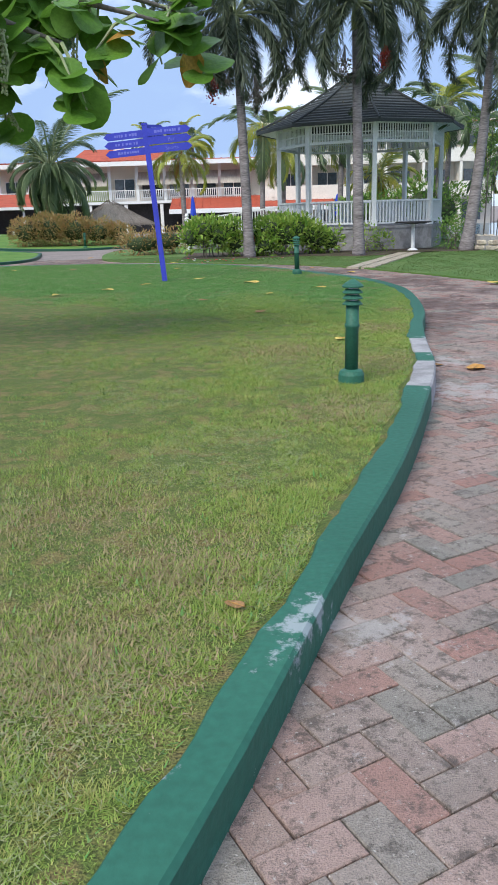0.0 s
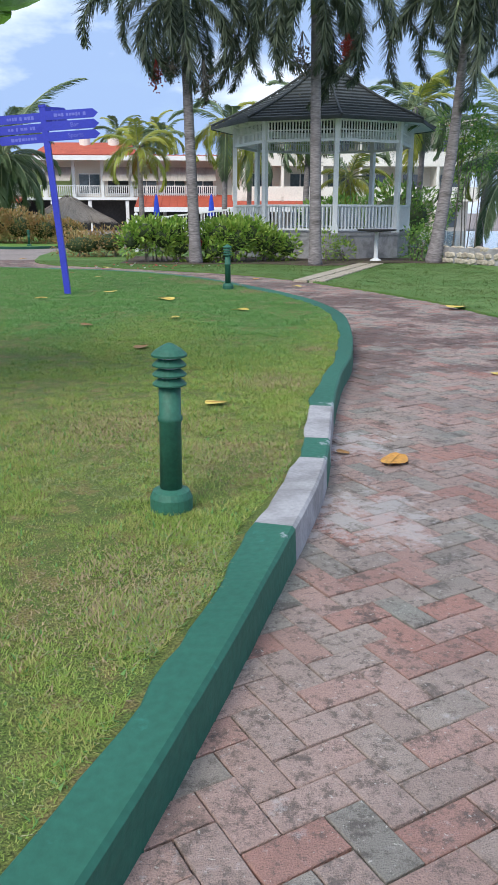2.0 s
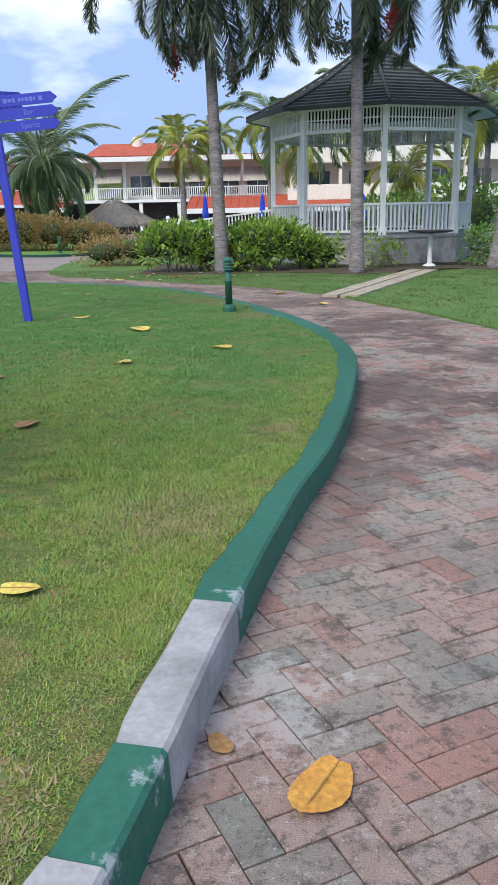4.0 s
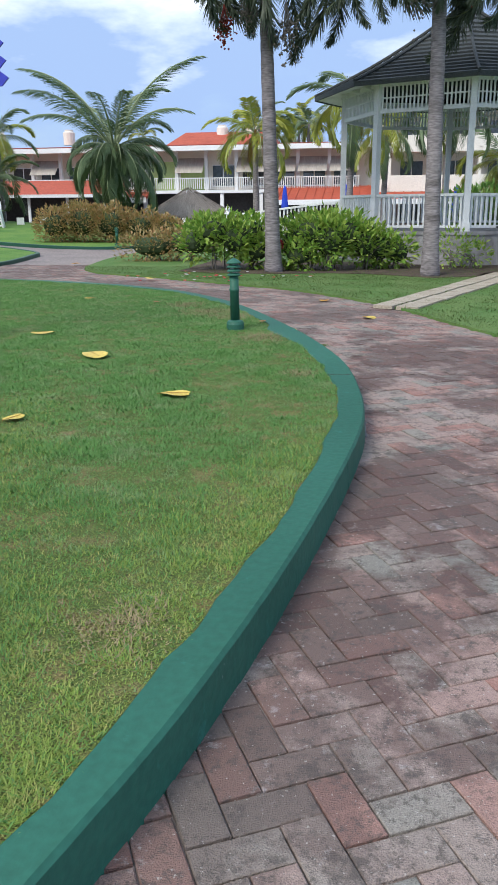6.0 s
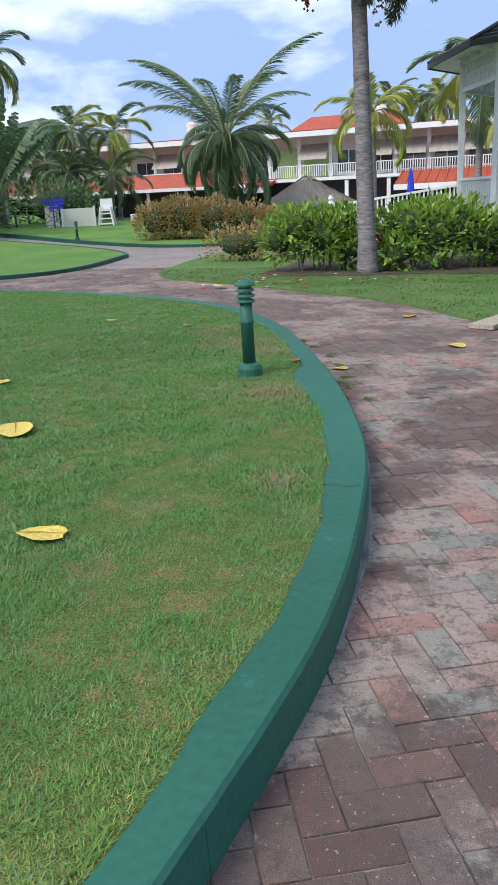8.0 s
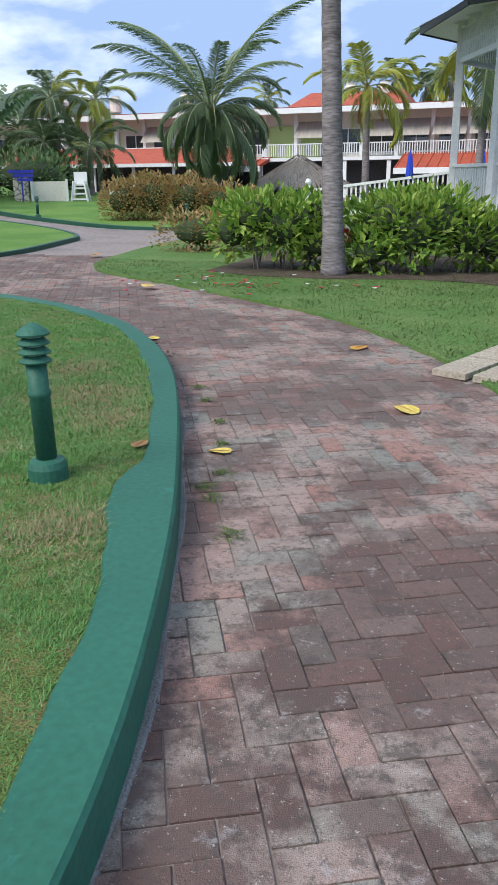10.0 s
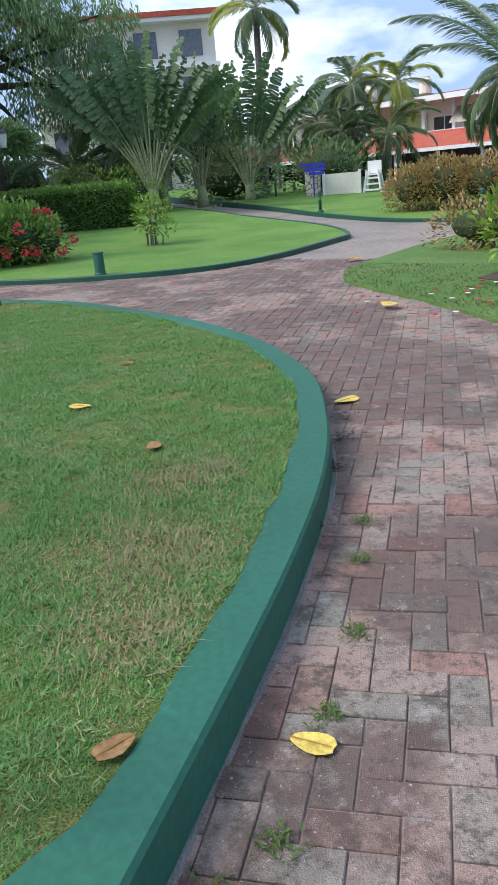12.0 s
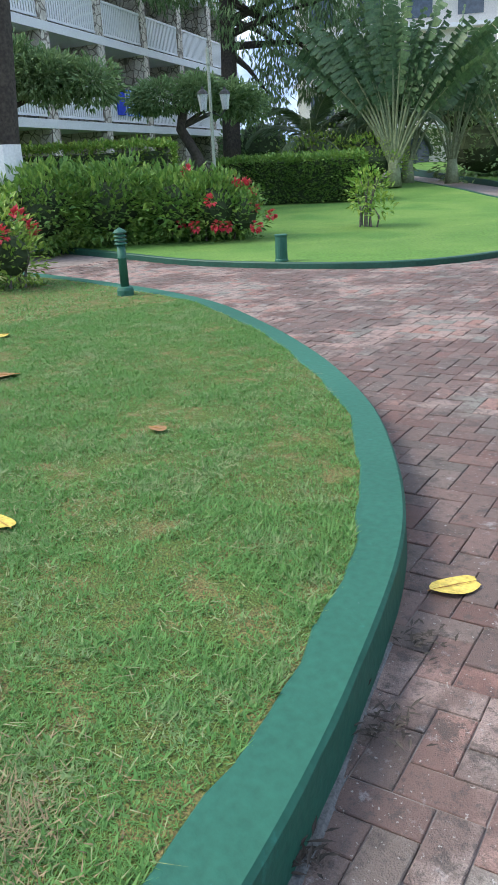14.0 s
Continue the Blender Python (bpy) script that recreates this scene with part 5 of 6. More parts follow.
# ---- buildings ----
def hotel():
    """Three storeys of balconies with stone-clad columns, along a line of the plan."""
    a, b = Vector((-21.5, 25.5, 0.35)), Vector((-41.2, 47.6, 0.35))
    d = (b - a).normalized()
    out = Vector((-d.y, d.x, 0))
    ang = math.atan2(d.y, d.x)
    L = (b - a).length / 1.25
    t = thing("hotel_wing", pose(a.x, a.y, a.z, 0, 0, math.degrees(ang)), "three-storey hotel wing with stone columns and pale balconies", "building")
    t.scale = (1.25, 1.25, 1.25)
    st, dep = 2.5, 1.7
    RSLAT = Geo().box((0, 0, 0), (0.085, 0.02, 0.86)).mesh("railing_slat", M_WHITE)
    # local frame: x along the front, -y outwards
    for k in range(3):
        z = k * st
        part("back_wall", Geo().box((L / 2, dep + 0.15, z + st / 2), (L, 0.3, st - 0.2)), M_STONE, t, "irregular stone cladding")
        part("balcony_slab", Geo().box((L / 2, dep / 2 - 0.1, z + st - 0.12), (L + 0.3, dep + 0.5, 0.24)), M_WHITE, t)
        if k:
            part("handrail", Geo().beam((0, -0.25, z + 1.02), (L, -0.25, z + 1.02), 0.07, 0.07), M_WHITE, t)
            part("bottom_rail", Geo().beam((0, -0.25, z + 0.1), (L, -0.25, z + 0.1), 0.05, 0.06), M_WHITE, t)
            n = int(L / 0.13)
            for i in range(n):
                part("railing_slat", RSLAT, M_WHITE, t, m=pose((i + 0.5) * L / n, -0.25, z + 0.56))
    nc = 7
    for i in range(nc + 1):
        x = L - i * L / nc * 0.98 - 0.2
        part("column", Geo().box((x, -0.12, 1.5 * st), (0.42, 0.42, 3 * st)), M_STONE, t, "stone-clad column")
        for k in range(3):
            if i < nc:
                w = part("balcony_door", Geo().box((x - L / nc * 0.5, dep + 0.0, k * st + 1.05), (1.5, 0.06, 2.1)), M_GLASS, t, "dark glazed door")
            part("party_wall", Geo().box((x, dep / 2 + 0.05, k * st + st / 2), (0.2, dep, st - 0.25)), M_STONE, t)
    part("parapet", Geo().box((L / 2, dep / 2 + 1, 3 * st + 0.35), (L + 0.6, dep + 3, 0.7)), M_WHITE, t)
    part("end_wall", Geo().box((L + 0.05, dep / 2 + 3.3, 1.5 * st), (0.3, 6.5, 3 * st)), M_STONE, t)
    for k, (x, w, mt) in enumerate(((L - 12.4, 0.55, M_CLOTH), (L - 11.7, 0.5, M_TOWEL), (L - 11.1, 0.5, M_TOWEL))):
        o = tagged(part("towel", Geo().box((0, 0, 0), (w, 0.05, 0.8)), mt, None, m=Matrix.LocRotScale(t.location, t.rotation_euler, t.scale) @ pose(x, -0.3, st + 0.68)), "blue towel hung over the balcony rail" if k == 0 else "blue and white striped towel over the rail", "towel", "towels on the rail")


hotel()


def back_hotel():
    t = thing("hotel_block", pose(-46.0, 56.0, 0.5, 0, 0, 48), "far hotel block with stone walls and red roof edge", "building")
    for k in range(4):
        part("wall", Geo().box((6, 4, k * 3 + 1.4), (13, 7, 2.8)), M_STUC, t)
        part("floor_band", Geo().box((6, 4, k * 3 + 2.9), (13.4, 8.6, 0.25)), M_WHITE, t)
        for i in range(4):
            part("window", Geo().box((1.2 + i * 3.2, 0.46, k * 3 + 1.4), (1.6, 0.08, 1.7)), M_GLASS, t)
    part("roof_edge", Geo().box((6, 4, 12.15), (14, 9.4, 0.35)), M_TILE, t, "red tiled edge")
    part("eave", Geo().box((6, 4, 11.85), (13.8, 9.2, 0.25)), M_WHITE, t)


back_hotel()


def red_wing():
    """Two storeys with red roofs, awnings and balconies."""
    t = thing("red_roofed_wing", pose(-14.0, 80.0, -0.3), "long two-storey wing with red roofs and pale walls", "building")
    x0, x1 = -30.0, 17.5
    L, mx = x1 - x0, (x0 + x1) / 2
    BAL = Geo().box((0, 0, 0), (0.06, 0.04, 0.85)).mesh("baluster", M_WHITE)
    # closed wall: the shade of an open floor is put into its colour
    part("lower_wall", Geo().box((mx, 2.0, 1.4), (L, 0.3, 2.8)), M_SHADE, t, "solid wall, shade of an open ground floor painted dark")
    part("upper_wall", Geo().box((mx, 2.2, 4.7), (L, 0.3, 3.8)), M_STUC, t)
    part("floor_slab", Geo().box((mx, 0.9, 2.95), (L, 2.9, 0.25)), M_WHITE, t)

    def roof(name, xa, xb, y0, z0, y1, z1, th=0.2):
        g = Geo().add([(xa, y0, z0), (xb, y0, z0), (xb, y1, z1), (xa, y1, z1), (xa, y0, z0 - th), (xb, y0, z0 - th), (xb, y1, z1 - th), (xa, y1, z1 - th)], [(0, 1, 2, 3), (4, 7, 6, 5), (0, 4, 5, 1), (1, 5, 6, 2), (3, 2, 6, 7), (0, 3, 7, 4)])
        r = part(name, g, M_TILE, t, "red tiled slope")
        rb = Geo()
        n = int((xb - xa) / 0.7)
        for i in range(n + 1):
            x = xa + (xb - xa) * i / n
            rb.beam((x, y0, z0 + 0.03), (x, y1, z1 + 0.03), 0.09, 0.06)
        part("tile_rib", rb, M_TILE, r)["kind"] = "stuff"
        part("fascia", Geo().box(((xa + xb) / 2, y0 - 0.04, z0 - 0.2), (xb - xa + 0.2, 0.1, 0.4)), M_WHITE, t)
    roof("main_roof", x0 - 0.6, x1 + 0.6, -0.6, 6.65, 6.0, 7.15)
    roof("canopy_roof", x0 - 0.5, x0 + 28, -3.2, 2.5, 0.2, 3.15)
    roof("canopy_roof", x0 + 38.5, x1 + 6.0, -4.2, 2.2, 0.2, 3.3)
    part("upper_roof", Geo().add([(-2, 4, 7.0), (8, 4, 7.0), (7, 8, 8.4), (-1, 8, 8.4), (8, 12, 7.0), (-2, 12, 7.0)], [(0, 1, 2, 3), (3, 2, 4, 5), (1, 4, 2), (0, 3, 5)]), M_TILE, t, "raised red roof")
    rng = random.Random(4)
    x = x0 + 0.6
    k = 0
    while x < x1 - 2:
        w = 2.6
        kind = k % 4
        win = part("window", Geo().box((x + w / 2, 2.02, 4.3), (w * 0.72, 0.08, 1.7)), M_GLASS if kind != 1 else M_SHADE, t)
        part("window_frame", Geo().box((x + w / 2, 2.0, 3.42), (w * 0.78, 0.12, 0.08)).box((x + w / 2, 2.0, 5.18), (w * 0.78, 0.12, 0.08)).box((x + w / 2, 2.0, 4.3), (0.07, 0.12, 1.7)), M_WHITE, win)
        part("pier", Geo().box((x, 1.0, 4.7), (0.28, 0.28, 3.5)), M_WHITE, t)
        if k % 7 in (3, 4):
            part("green_panel", Geo().box((x + w / 2, 1.95, 4.3), (w * 0.9, 0.1, 2.4)), M_LIME, t, "lime green wall panel")
        if x > x0 + 33 or k % 5 == 1:
            part("awning", Geo().add([(x + 0.1, -0.1, 4.5), (x + w - 0.1, -0.1, 4.5), (x + w - 0.1, 1.3, 5.75), (x + 0.1, 1.3, 5.75)], [(0, 1, 2, 3)]), M_AWN, t, "grey striped awning")
        rl = part("balcony_rail", Geo().beam((x, -0.4, 4.05), (x + w, -0.4, 4.05), 0.07, 0.07), M_WHITE, t)
        for i in range(14):
            part("baluster", BAL, M_WHITE, rl, m=pose(x + w * (i + 0.5) / 14, -0.4, 3.6))
        x += w + 0.05
        k += 1
    for x in np.arange(x0, x1, 3.4):
        part("ground_column", Geo().box((x, -0.3, 1.4), (0.3, 0.3, 2.8)), M_WHITE, t)
    for i, x in enumerate((2.6, 5.4, -19.0, -24.5, -12.0)):
        part("roof_tank", Geo().lathe([(0.55, 0), (0.55, 1.1), (0.4, 1.2), (0.4, 1.35)], 12, (x, 7.5 if i < 2 else 6.5, 7.6 - 0.2 * (i > 1))), M_STUC, t, "pale roof unit")


red_wing()
pw = thing("terrace_wing", pose(-24.0, 72.0, 0.0, 0, 0, 12), "low pool terrace wing with brown roof and openings painted as shade", "building")
# one solid box, coloured dark to stand for shade in openings
part("wall", Geo().box((-6, 3, 1.2), (26, 0.3, 2.4)), M_SHADE, pw, "solid wall, shade of openings painted dark")
part("roof", Geo().add([(-19.5, -0.9, 2.4), (7.5, -0.9, 2.4), (7.5, 4, 3.6), (-19.5, 4, 3.6), (-19.5, -0.9, 2.25), (7.5, -0.9, 2.25)], [(0, 1, 2, 3), (4, 5, 1, 0)]), M_TILE, pw, "dull red roof")
part("fascia", Geo().box((-6, -0.95, 2.32), (27.4, 0.1, 0.24)), M_WHITE, pw)
for i in range(9):
    part("column", Geo().box((-18 + i * 3, -0.4, 1.15), (0.2, 0.2, 2.3)), M_WHITE, pw)


def white_block():
    t = thing("white_apartment_block", pose(4.2, 79.0, -0.3), "sunlit cream three-storey block behind the gazebo", "building")
    for k in range(3):
        part("wall", Geo().box((10, 1.5, k * 3 + 1.4), (22, 0.3, 2.8)), M_STUC, t)
        part("balcony", Geo().box((10, 0.2, k * 3 + 2.9), (22.4, 2.6, 0.3)).box((10, -1.0, k * 3 + 3.5), (22.4, 0.15, 1.0)), M_STUC, t)
        for i in range(6):
            w = part("window", Geo().box((1.6 + i * 3.5, 1.32, k * 3 + 1.3), (1.8, 0.08, 1.7)), M_GLASS, t)
            part("window_frame", Geo().box((1.6 + i * 3.5, 1.28, k * 3 + 1.3), (0.08, 0.1, 1.7)), M_WHITE, w)
            part("pier", Geo().box((-0.2 + i * 3.5, 0.0, k * 3 + 1.4), (0.25, 2.2, 2.8)), M_STUC, t)
    part("roof", Geo().add([(-1, -1.6, 9.1), (21.5, -1.6, 9.1), (21.5, 4, 10.3), (-1, 4, 10.3)], [(0, 1, 2, 3)]), M_TILE, t, "red tiled slope")


white_block()

# ---- thatched shelter, umbrellas, chair, bar wall ----
hut = thing("thatched_shelter", pose(-9.1, 63.8, -0.3), "round palm-thatched shelter by the pool", "shelter")
rng = random.Random(9)
g = Geo()
for i in range(4200):
    f = math.sqrt(rng.random())
    a = rng.uniform(0, 2 * math.pi)
    r = 3.0 * f
    z = 3.0 - 1.7 * f ** 0.85
    g.leaf((r * math.cos(a), r * math.sin(a), z + rng.uniform(0, 0.08)), (math.cos(a), math.sin(a), -0.44 - f * 0.22), (0, 0, 1), rng.uniform(0.4, 0.85), 0.09, 0.15)
part("thatch", g, M_THATCH, hut)
part("thatch_bed", Geo().lathe([(3.0 * k / 6, 2.78 - 1.7 * (k / 6) ** 0.85) for k in range(6, -1, -1)], 24), M_THATCH, hut)
for k in range(6):
    part("post", Geo().tube([(2.3 * math.cos(k * 1.047), 2.3 * math.sin(k * 1.047), 0), (2.3 * math.cos(k * 1.047), 2.3 * math.sin(k * 1.047), 1.7)], 0.07, 8), M_LIMB, hut)
for x, y, z in ((-2.9, 65.4, 0.0), (1.2, 64.5, 0.0), (8.0, 62.0, -0.2)):
    u = thing("closed_umbrella", pose(x, y, z), "closed blue canvas umbrella on a white pole", "umbrella", "closed umbrellas")
    part("pole", Geo().lathe([(0.03, 0), (0.03, 2.7)], 8), M_WHITE, u)
    part("canopy", Geo().lathe([(0.2, 1.2), (0.24, 1.4), (0.16, 2.2), (0.1, 2.6), (0.01, 2.8)], 8), M_CLOTH, u, "furled blue canvas")
lg = thing("lifeguard_chair", pose(-18.8, 55.4, -0.1, 0, 0, 20), "white wooden lifeguard chair", "chair")
for sx in (-1, 1):
    for sy in (-1, 1):
        part("leg", Geo().beam((0.5 * sx, 0.45 * sy, 0), (0.28 * sx, 0.25 * sy, 1.5), 0.09, 0.09), M_WHITE, lg)
for k in range(4):
    part("rung", Geo().beam((-0.45 + 0.04 * k, -0.43 + 0.05 * k, 0.3 + 0.28 * k), (0.45 - 0.04 * k, -0.43 + 0.05 * k, 0.3 + 0.28 * k), 0.06, 0.08), M_WHITE, lg)
part("seat", Geo().box((0, 0, 1.3), (0.7, 0.6, 0.06)), M_WHITE, lg)
part("backrest", Geo().box((0, 0.3, 1.65), (0.7, 0.06, 0.6)), M_WHITE, lg)
bar = thing("pool_bar_wall", pose(-20.4, 54.3, -0.1, 0, 0, 30), "pale bar wall with a stone pier by the pool", "wall")
part("stone_pier", Geo().box((-1.1, 0, 0.85), (0.75, 0.5, 1.7)), M_STONE, bar)
part("panel", Geo().box((0.35, 0, 0.75), (1.7, 0.3, 1.5)), M_STUC, bar)
part("panel_frame", Geo().box((-0.55, -0.05, 0.8), (0.12, 0.36, 1.6)).box((1.25, -0.05, 0.8), (0.12, 0.36, 1.6)), M_WHITE, bar)
bs = thing("blue_finger_post", pose(-20.9, 53.2, -0.1), "small blue direction sign by the pool", "sign")
part("post", Geo().lathe([(0.04, 0), (0.04, 2.1)], 8), M_BLUE, bs)
for k in range(3):
    part("board", Geo().box((0.1 * k, 0, 2.0 - 0.2 * k), (1.5 - 0.3 * k, 0.04, 0.15)), M_BLUE, bs)
for i, (x, y) in enumerate(((-19.5, 60), (-18.2, 61), (-17.0, 60.2), (-22, 62.5), (-15.8, 61.5))):
    c = thing("pool_chair", pose(x, y, -0.1, 0, 0, 30 * i), "white plastic chair on the pool terrace", "chair", "pool chairs")
    part("seat", Geo().box((0, 0, 0.42), (0.5, 0.5, 0.05)), M_WHITE, c)
    part("backrest", Geo().box((0, 0.24, 0.7), (0.5, 0.05, 0.55)), M_WHITE, c)
    for sx in (-1, 1):
        for sy in (-1, 1):
            part("leg", Geo().box((0.22 * sx, 0.22 * sy, 0.2), (0.05, 0.05, 0.4)), M_WHITE, c)
pt = thing("pool_terrace", pose(-20, 61, -0.2), "pale paved pool terrace", "pavement", kind="structure")
part("paving", Geo().box((0, 0, 0.05), (16, 9, 0.1)), M_STUC, pt)
bn = thing("low_bench", pose(-26.0, 55.4, -0.1, 0, 0, 25), "low dark green bench rail on the lawn", "bench")
part("seat", Geo().box((0, 0, 0.62), (2.2, 0.12, 0.1)), M_BOLL, bn)
for sx in (-1, 1):
    part("leg", Geo().box((0.95 * sx, 0, 0.3), (0.12, 0.12, 0.6)), M_BOLL, bn)

# ---- rubble wall, water, hill ----
rw = thing("rubble_wall", pose(0, 0, 0), "low rubble stone wall above the water", "wall", kind="structure")
wl = spline([(9.6, 31.6), (10.6, 30.2), (11.7, 28.6), (13.2, 26.0), (15.5, 22.0)], 0.5)
rng = random.Random(3)
core = Geo()
for i in range(len(wl) - 1):
    core.beam((*wl[i], GZ + 0.25), (*wl[i + 1], GZ + 0.25), 0.24, 0.56)
part("wall_core", core, M_CONC, rw)
shapes = []
for v in range(5):
    bm = bmesh.new()
    bmesh.ops.create_icosphere(bm, subdivisions=1, radius=0.5)
    for w in bm.verts:
        w.co = Vector((max(-0.4, min(0.4, w.co.x * rng.uniform(0.8, 1.1))), w.co.y * 0.55, max(-0.38, min(0.38, w.co.z * rng.uniform(0.75, 1.05)))))
    me = bpy.data.meshes.new("stone")
    bm.to_mesh(me)
    bm.free()
    me.materials.append(M_RUB)
    shapes.append(me)
for i in range(len(wl) - 1):
    p, q = Vector(wl[i]), Vector(wl[i + 1])
    d = (q - p).normalized()
    nrm = Vector((-d.y, d.x)) * -1
    for r in range(3):
        for c in range(2):
            f = (c + rng.random() * 0.6 + 0.2 * (r % 2)) / 2
            s = p.lerp(q, f) + nrm * (0.1 if r < 2 else rng.uniform(-0.06, 0.06))
            part("stone", shapes[rng.randrange(5)], M_RUB, rw, m=Matrix.Translation((s.x, s.y, GZ + 0.09 + r * 0.2)) @ Matrix.Rotation(math.atan2(d.y, d.x), 4, "Z") @ Matrix.Rotation(rng.uniform(-0.3, 0.3), 4, "Y") @ Matrix.Diagonal((rng.uniform(0.32, 0.5), 0.36, rng.uniform(0.24, 0.34), 1)))
tagged(part("water", Geo().add([(10.5, 33.5, GZ + 0.07), (16.0, 22.0, GZ + 0.07), (80, 22, GZ + 0.07), (80, 75, GZ + 0.07), (12.5, 75, GZ + 0.07)], [(0, 1, 2, 3, 4)]), M_WATER), "pale blue water behind the rubble wall", "water", kind="structure")
hg = Geo()
for j in range(9):
    for i in range(41):
        x, y = -420 + i * 13, 330 + j * 22
        h = 44 * math.exp(-((x + 265) / 75) ** 2 - ((y - 420) / 70) ** 2) + 14 * math.exp(-((x + 120) / 120) ** 2 - ((y - 420) / 70) ** 2)
        hg.v.append((x, y, -0.4 + h * (1 + 0.06 * noise.noise(Vector((x, y, 0)) * 0.05))))
hg.f = [(j * 41 + i, j * 41 + i + 1, j * 41 + i + 42, j * 41 + i + 41) for j in range(8) for i in range(40)]
tagged(part("hill_backdrop", hg, M_HILL), "low wooded hill in the distance", "hill", kind="structure")
leafy("far_trees", pose(-2, 92, -0.3), [(-8, 0, 3.2, 6, 3, 3.2), (4, 2, 3.5, 6, 3, 3.4), (12, 0, 3.0, 6, 3, 3.0), (20, -8, 3.5, 5, 3, 3.4)], "yellow-green trees beyond the buildings", "tree", 0.5, 5000, M_LEAFY, 41, 4)
leafy("waterside_shrub", pose(8.8, 45.5, -0.3), [(-1, 0, 1.2, 2.2, 1.5, 1.4), (2.5, 1, 1.6, 2.4, 1.6, 1.8)], "green shrubbery beyond the gazebo", "shrub", 0.25, 3500, M_LEAFC, 42, 5)
leafy("vine_cluster", pose(10.4, 33.2, GZ), [(0, 0, 4.6, 0.9, 0.7, 0.9), (0.6, 0, 3.8, 0.7, 0.6, 0.8), (-0.2, 0.2, 2.6, 0.35, 0.35, 1.2)], "round-leaved vine hanging beside the leaning palm", "vine", 0.16, 1800, M_LEAFC, 43, 6, core=False)


# ---- sea grape branch over the lawn ----
def round_leaf(g, p, d, up, r, seed):
    rng = random.Random(seed)
    d, up = Vector(d).normalized(), Vector(up)
    s = d.cross(up).normalized()
    u = s.cross(d)
    c = Vector(p) + d * r
    n = 14
    ring = []
    for k in range(n):
        a = 2 * math.pi * k / n
        rr = r * (1 + 0.05 * math.sin(3 * a + seed)) * (0.86 if k == n // 2 else 1)
        ring.append(c + d * math.cos(a) * rr + s * math.sin(a) * rr * 1.05 + u * (0.12 * r * math.sin(2 * a + seed) - 0.1 * r * abs(math.sin(a))))
    g.add([c - u * 0.06 * r] + ring, [(0, 1 + k, 1 + (k + 1) % n) for k in range(n)])


def sea_grape():
    rng = random.Random(17)
    t = thing("sea_grape_tree", pose(-6.2, 9.4, -0.02), "sea grape tree hanging large round green leaves over the lawn", "tree")
    part("trunk", Geo().tube([(0, 0, -0.1), (0.1, 0, 1.2), (0.5, 0.1, 2.6), (1.0, 0.1, 3.6)], [0.3, 0.24, 0.2, 0.15], 12), M_LIMB, t, smooth=True)
    limbs = [[(0.9, 0.1, 3.4), (2.6, 0.2, 4.0), (4.4, 0.0, 3.75), (5.9, -0.1, 3.35)], [(0.8, 0.1, 3.2), (2.4, -0.5, 3.7), (4.0, -0.7, 3.45), (5.0, -0.5, 3.1)], [(0.9, 0.1, 3.4), (2.6, 0.7, 4.2), (4.6, 0.5, 4.0), (6.2, 0.4, 3.5)], [(0.8, 0.1, 3.1), (2.2, 0.2, 3.5), (3.6, 0.1, 3.3), (4.3, 0.1, 2.9)]]
    for i, l in enumerate(limbs):
        part("limb", Geo().tube(l, [0.12, 0.08, 0.045, 0.015], 8), M_LIMB, t, smooth=True)
    for i in range(84):
        l = rng.choice(limbs)
        k = rng.choice((0, 1, 1, 2, 2, 2))
        b = Vector(l[k]).lerp(Vector(l[k + 1]), rng.random())
        tip = b + Vector((rng.uniform(-0.45, 0.4), rng.uniform(-0.6, 0.4), rng.uniform(-0.75, 0.2)))
        tw = part("twig", Geo().tube([b, b.lerp(tip, 0.5) + Vector((0, 0, 0.08)), tip], [0.022, 0.016, 0.01], 6), M_STALK, t)
        for j in range(6):
            p = b.lerp(tip, 0.2 + 0.8 * j / 5)
            d = Vector((rng.uniform(-1, 1), rng.uniform(-1, 0.6), rng.uniform(-1.0, 0.25)))
            g = Geo()
            round_leaf(g, p, d, (rng.uniform(-0.5, 0.5), rng.uniform(-1.0, 0.2), 0.8), rng.uniform(0.12, 0.21), rng.randrange(99))
            part("leaf", g, M_GRAPEY if rng.random() < 0.05 else M_GRAPE, tw, smooth=True)
    for i in range(9):
        l = rng.choice(limbs)
        b = Vector(l[2]).lerp(Vector(l[3]), rng.random() * 0.8) + Vector((0, rng.uniform(-0.4, -0.1), -0.1))
        e = Vector((rng.uniform(-0.25, 0.35), 0.02, -0.55))
        g = Geo().tube([b, b + e * 0.5 + Vector((0.05, 0, 0)), b + e], [0.014, 0.012, 0.006], 5)
        for j in range(90):
            f = rng.random()
            p = b + e * f + Vector((rng.gauss(0, 0.016), rng.gauss(0, 0.016), 0))
            g.lathe([(0.006, -0.013), (0.013, 0), (0.006, 0.013)], 5, p)
        part("flower_spike", g, M_STALK, t, "drooping pale flower spike")


sea_grape()


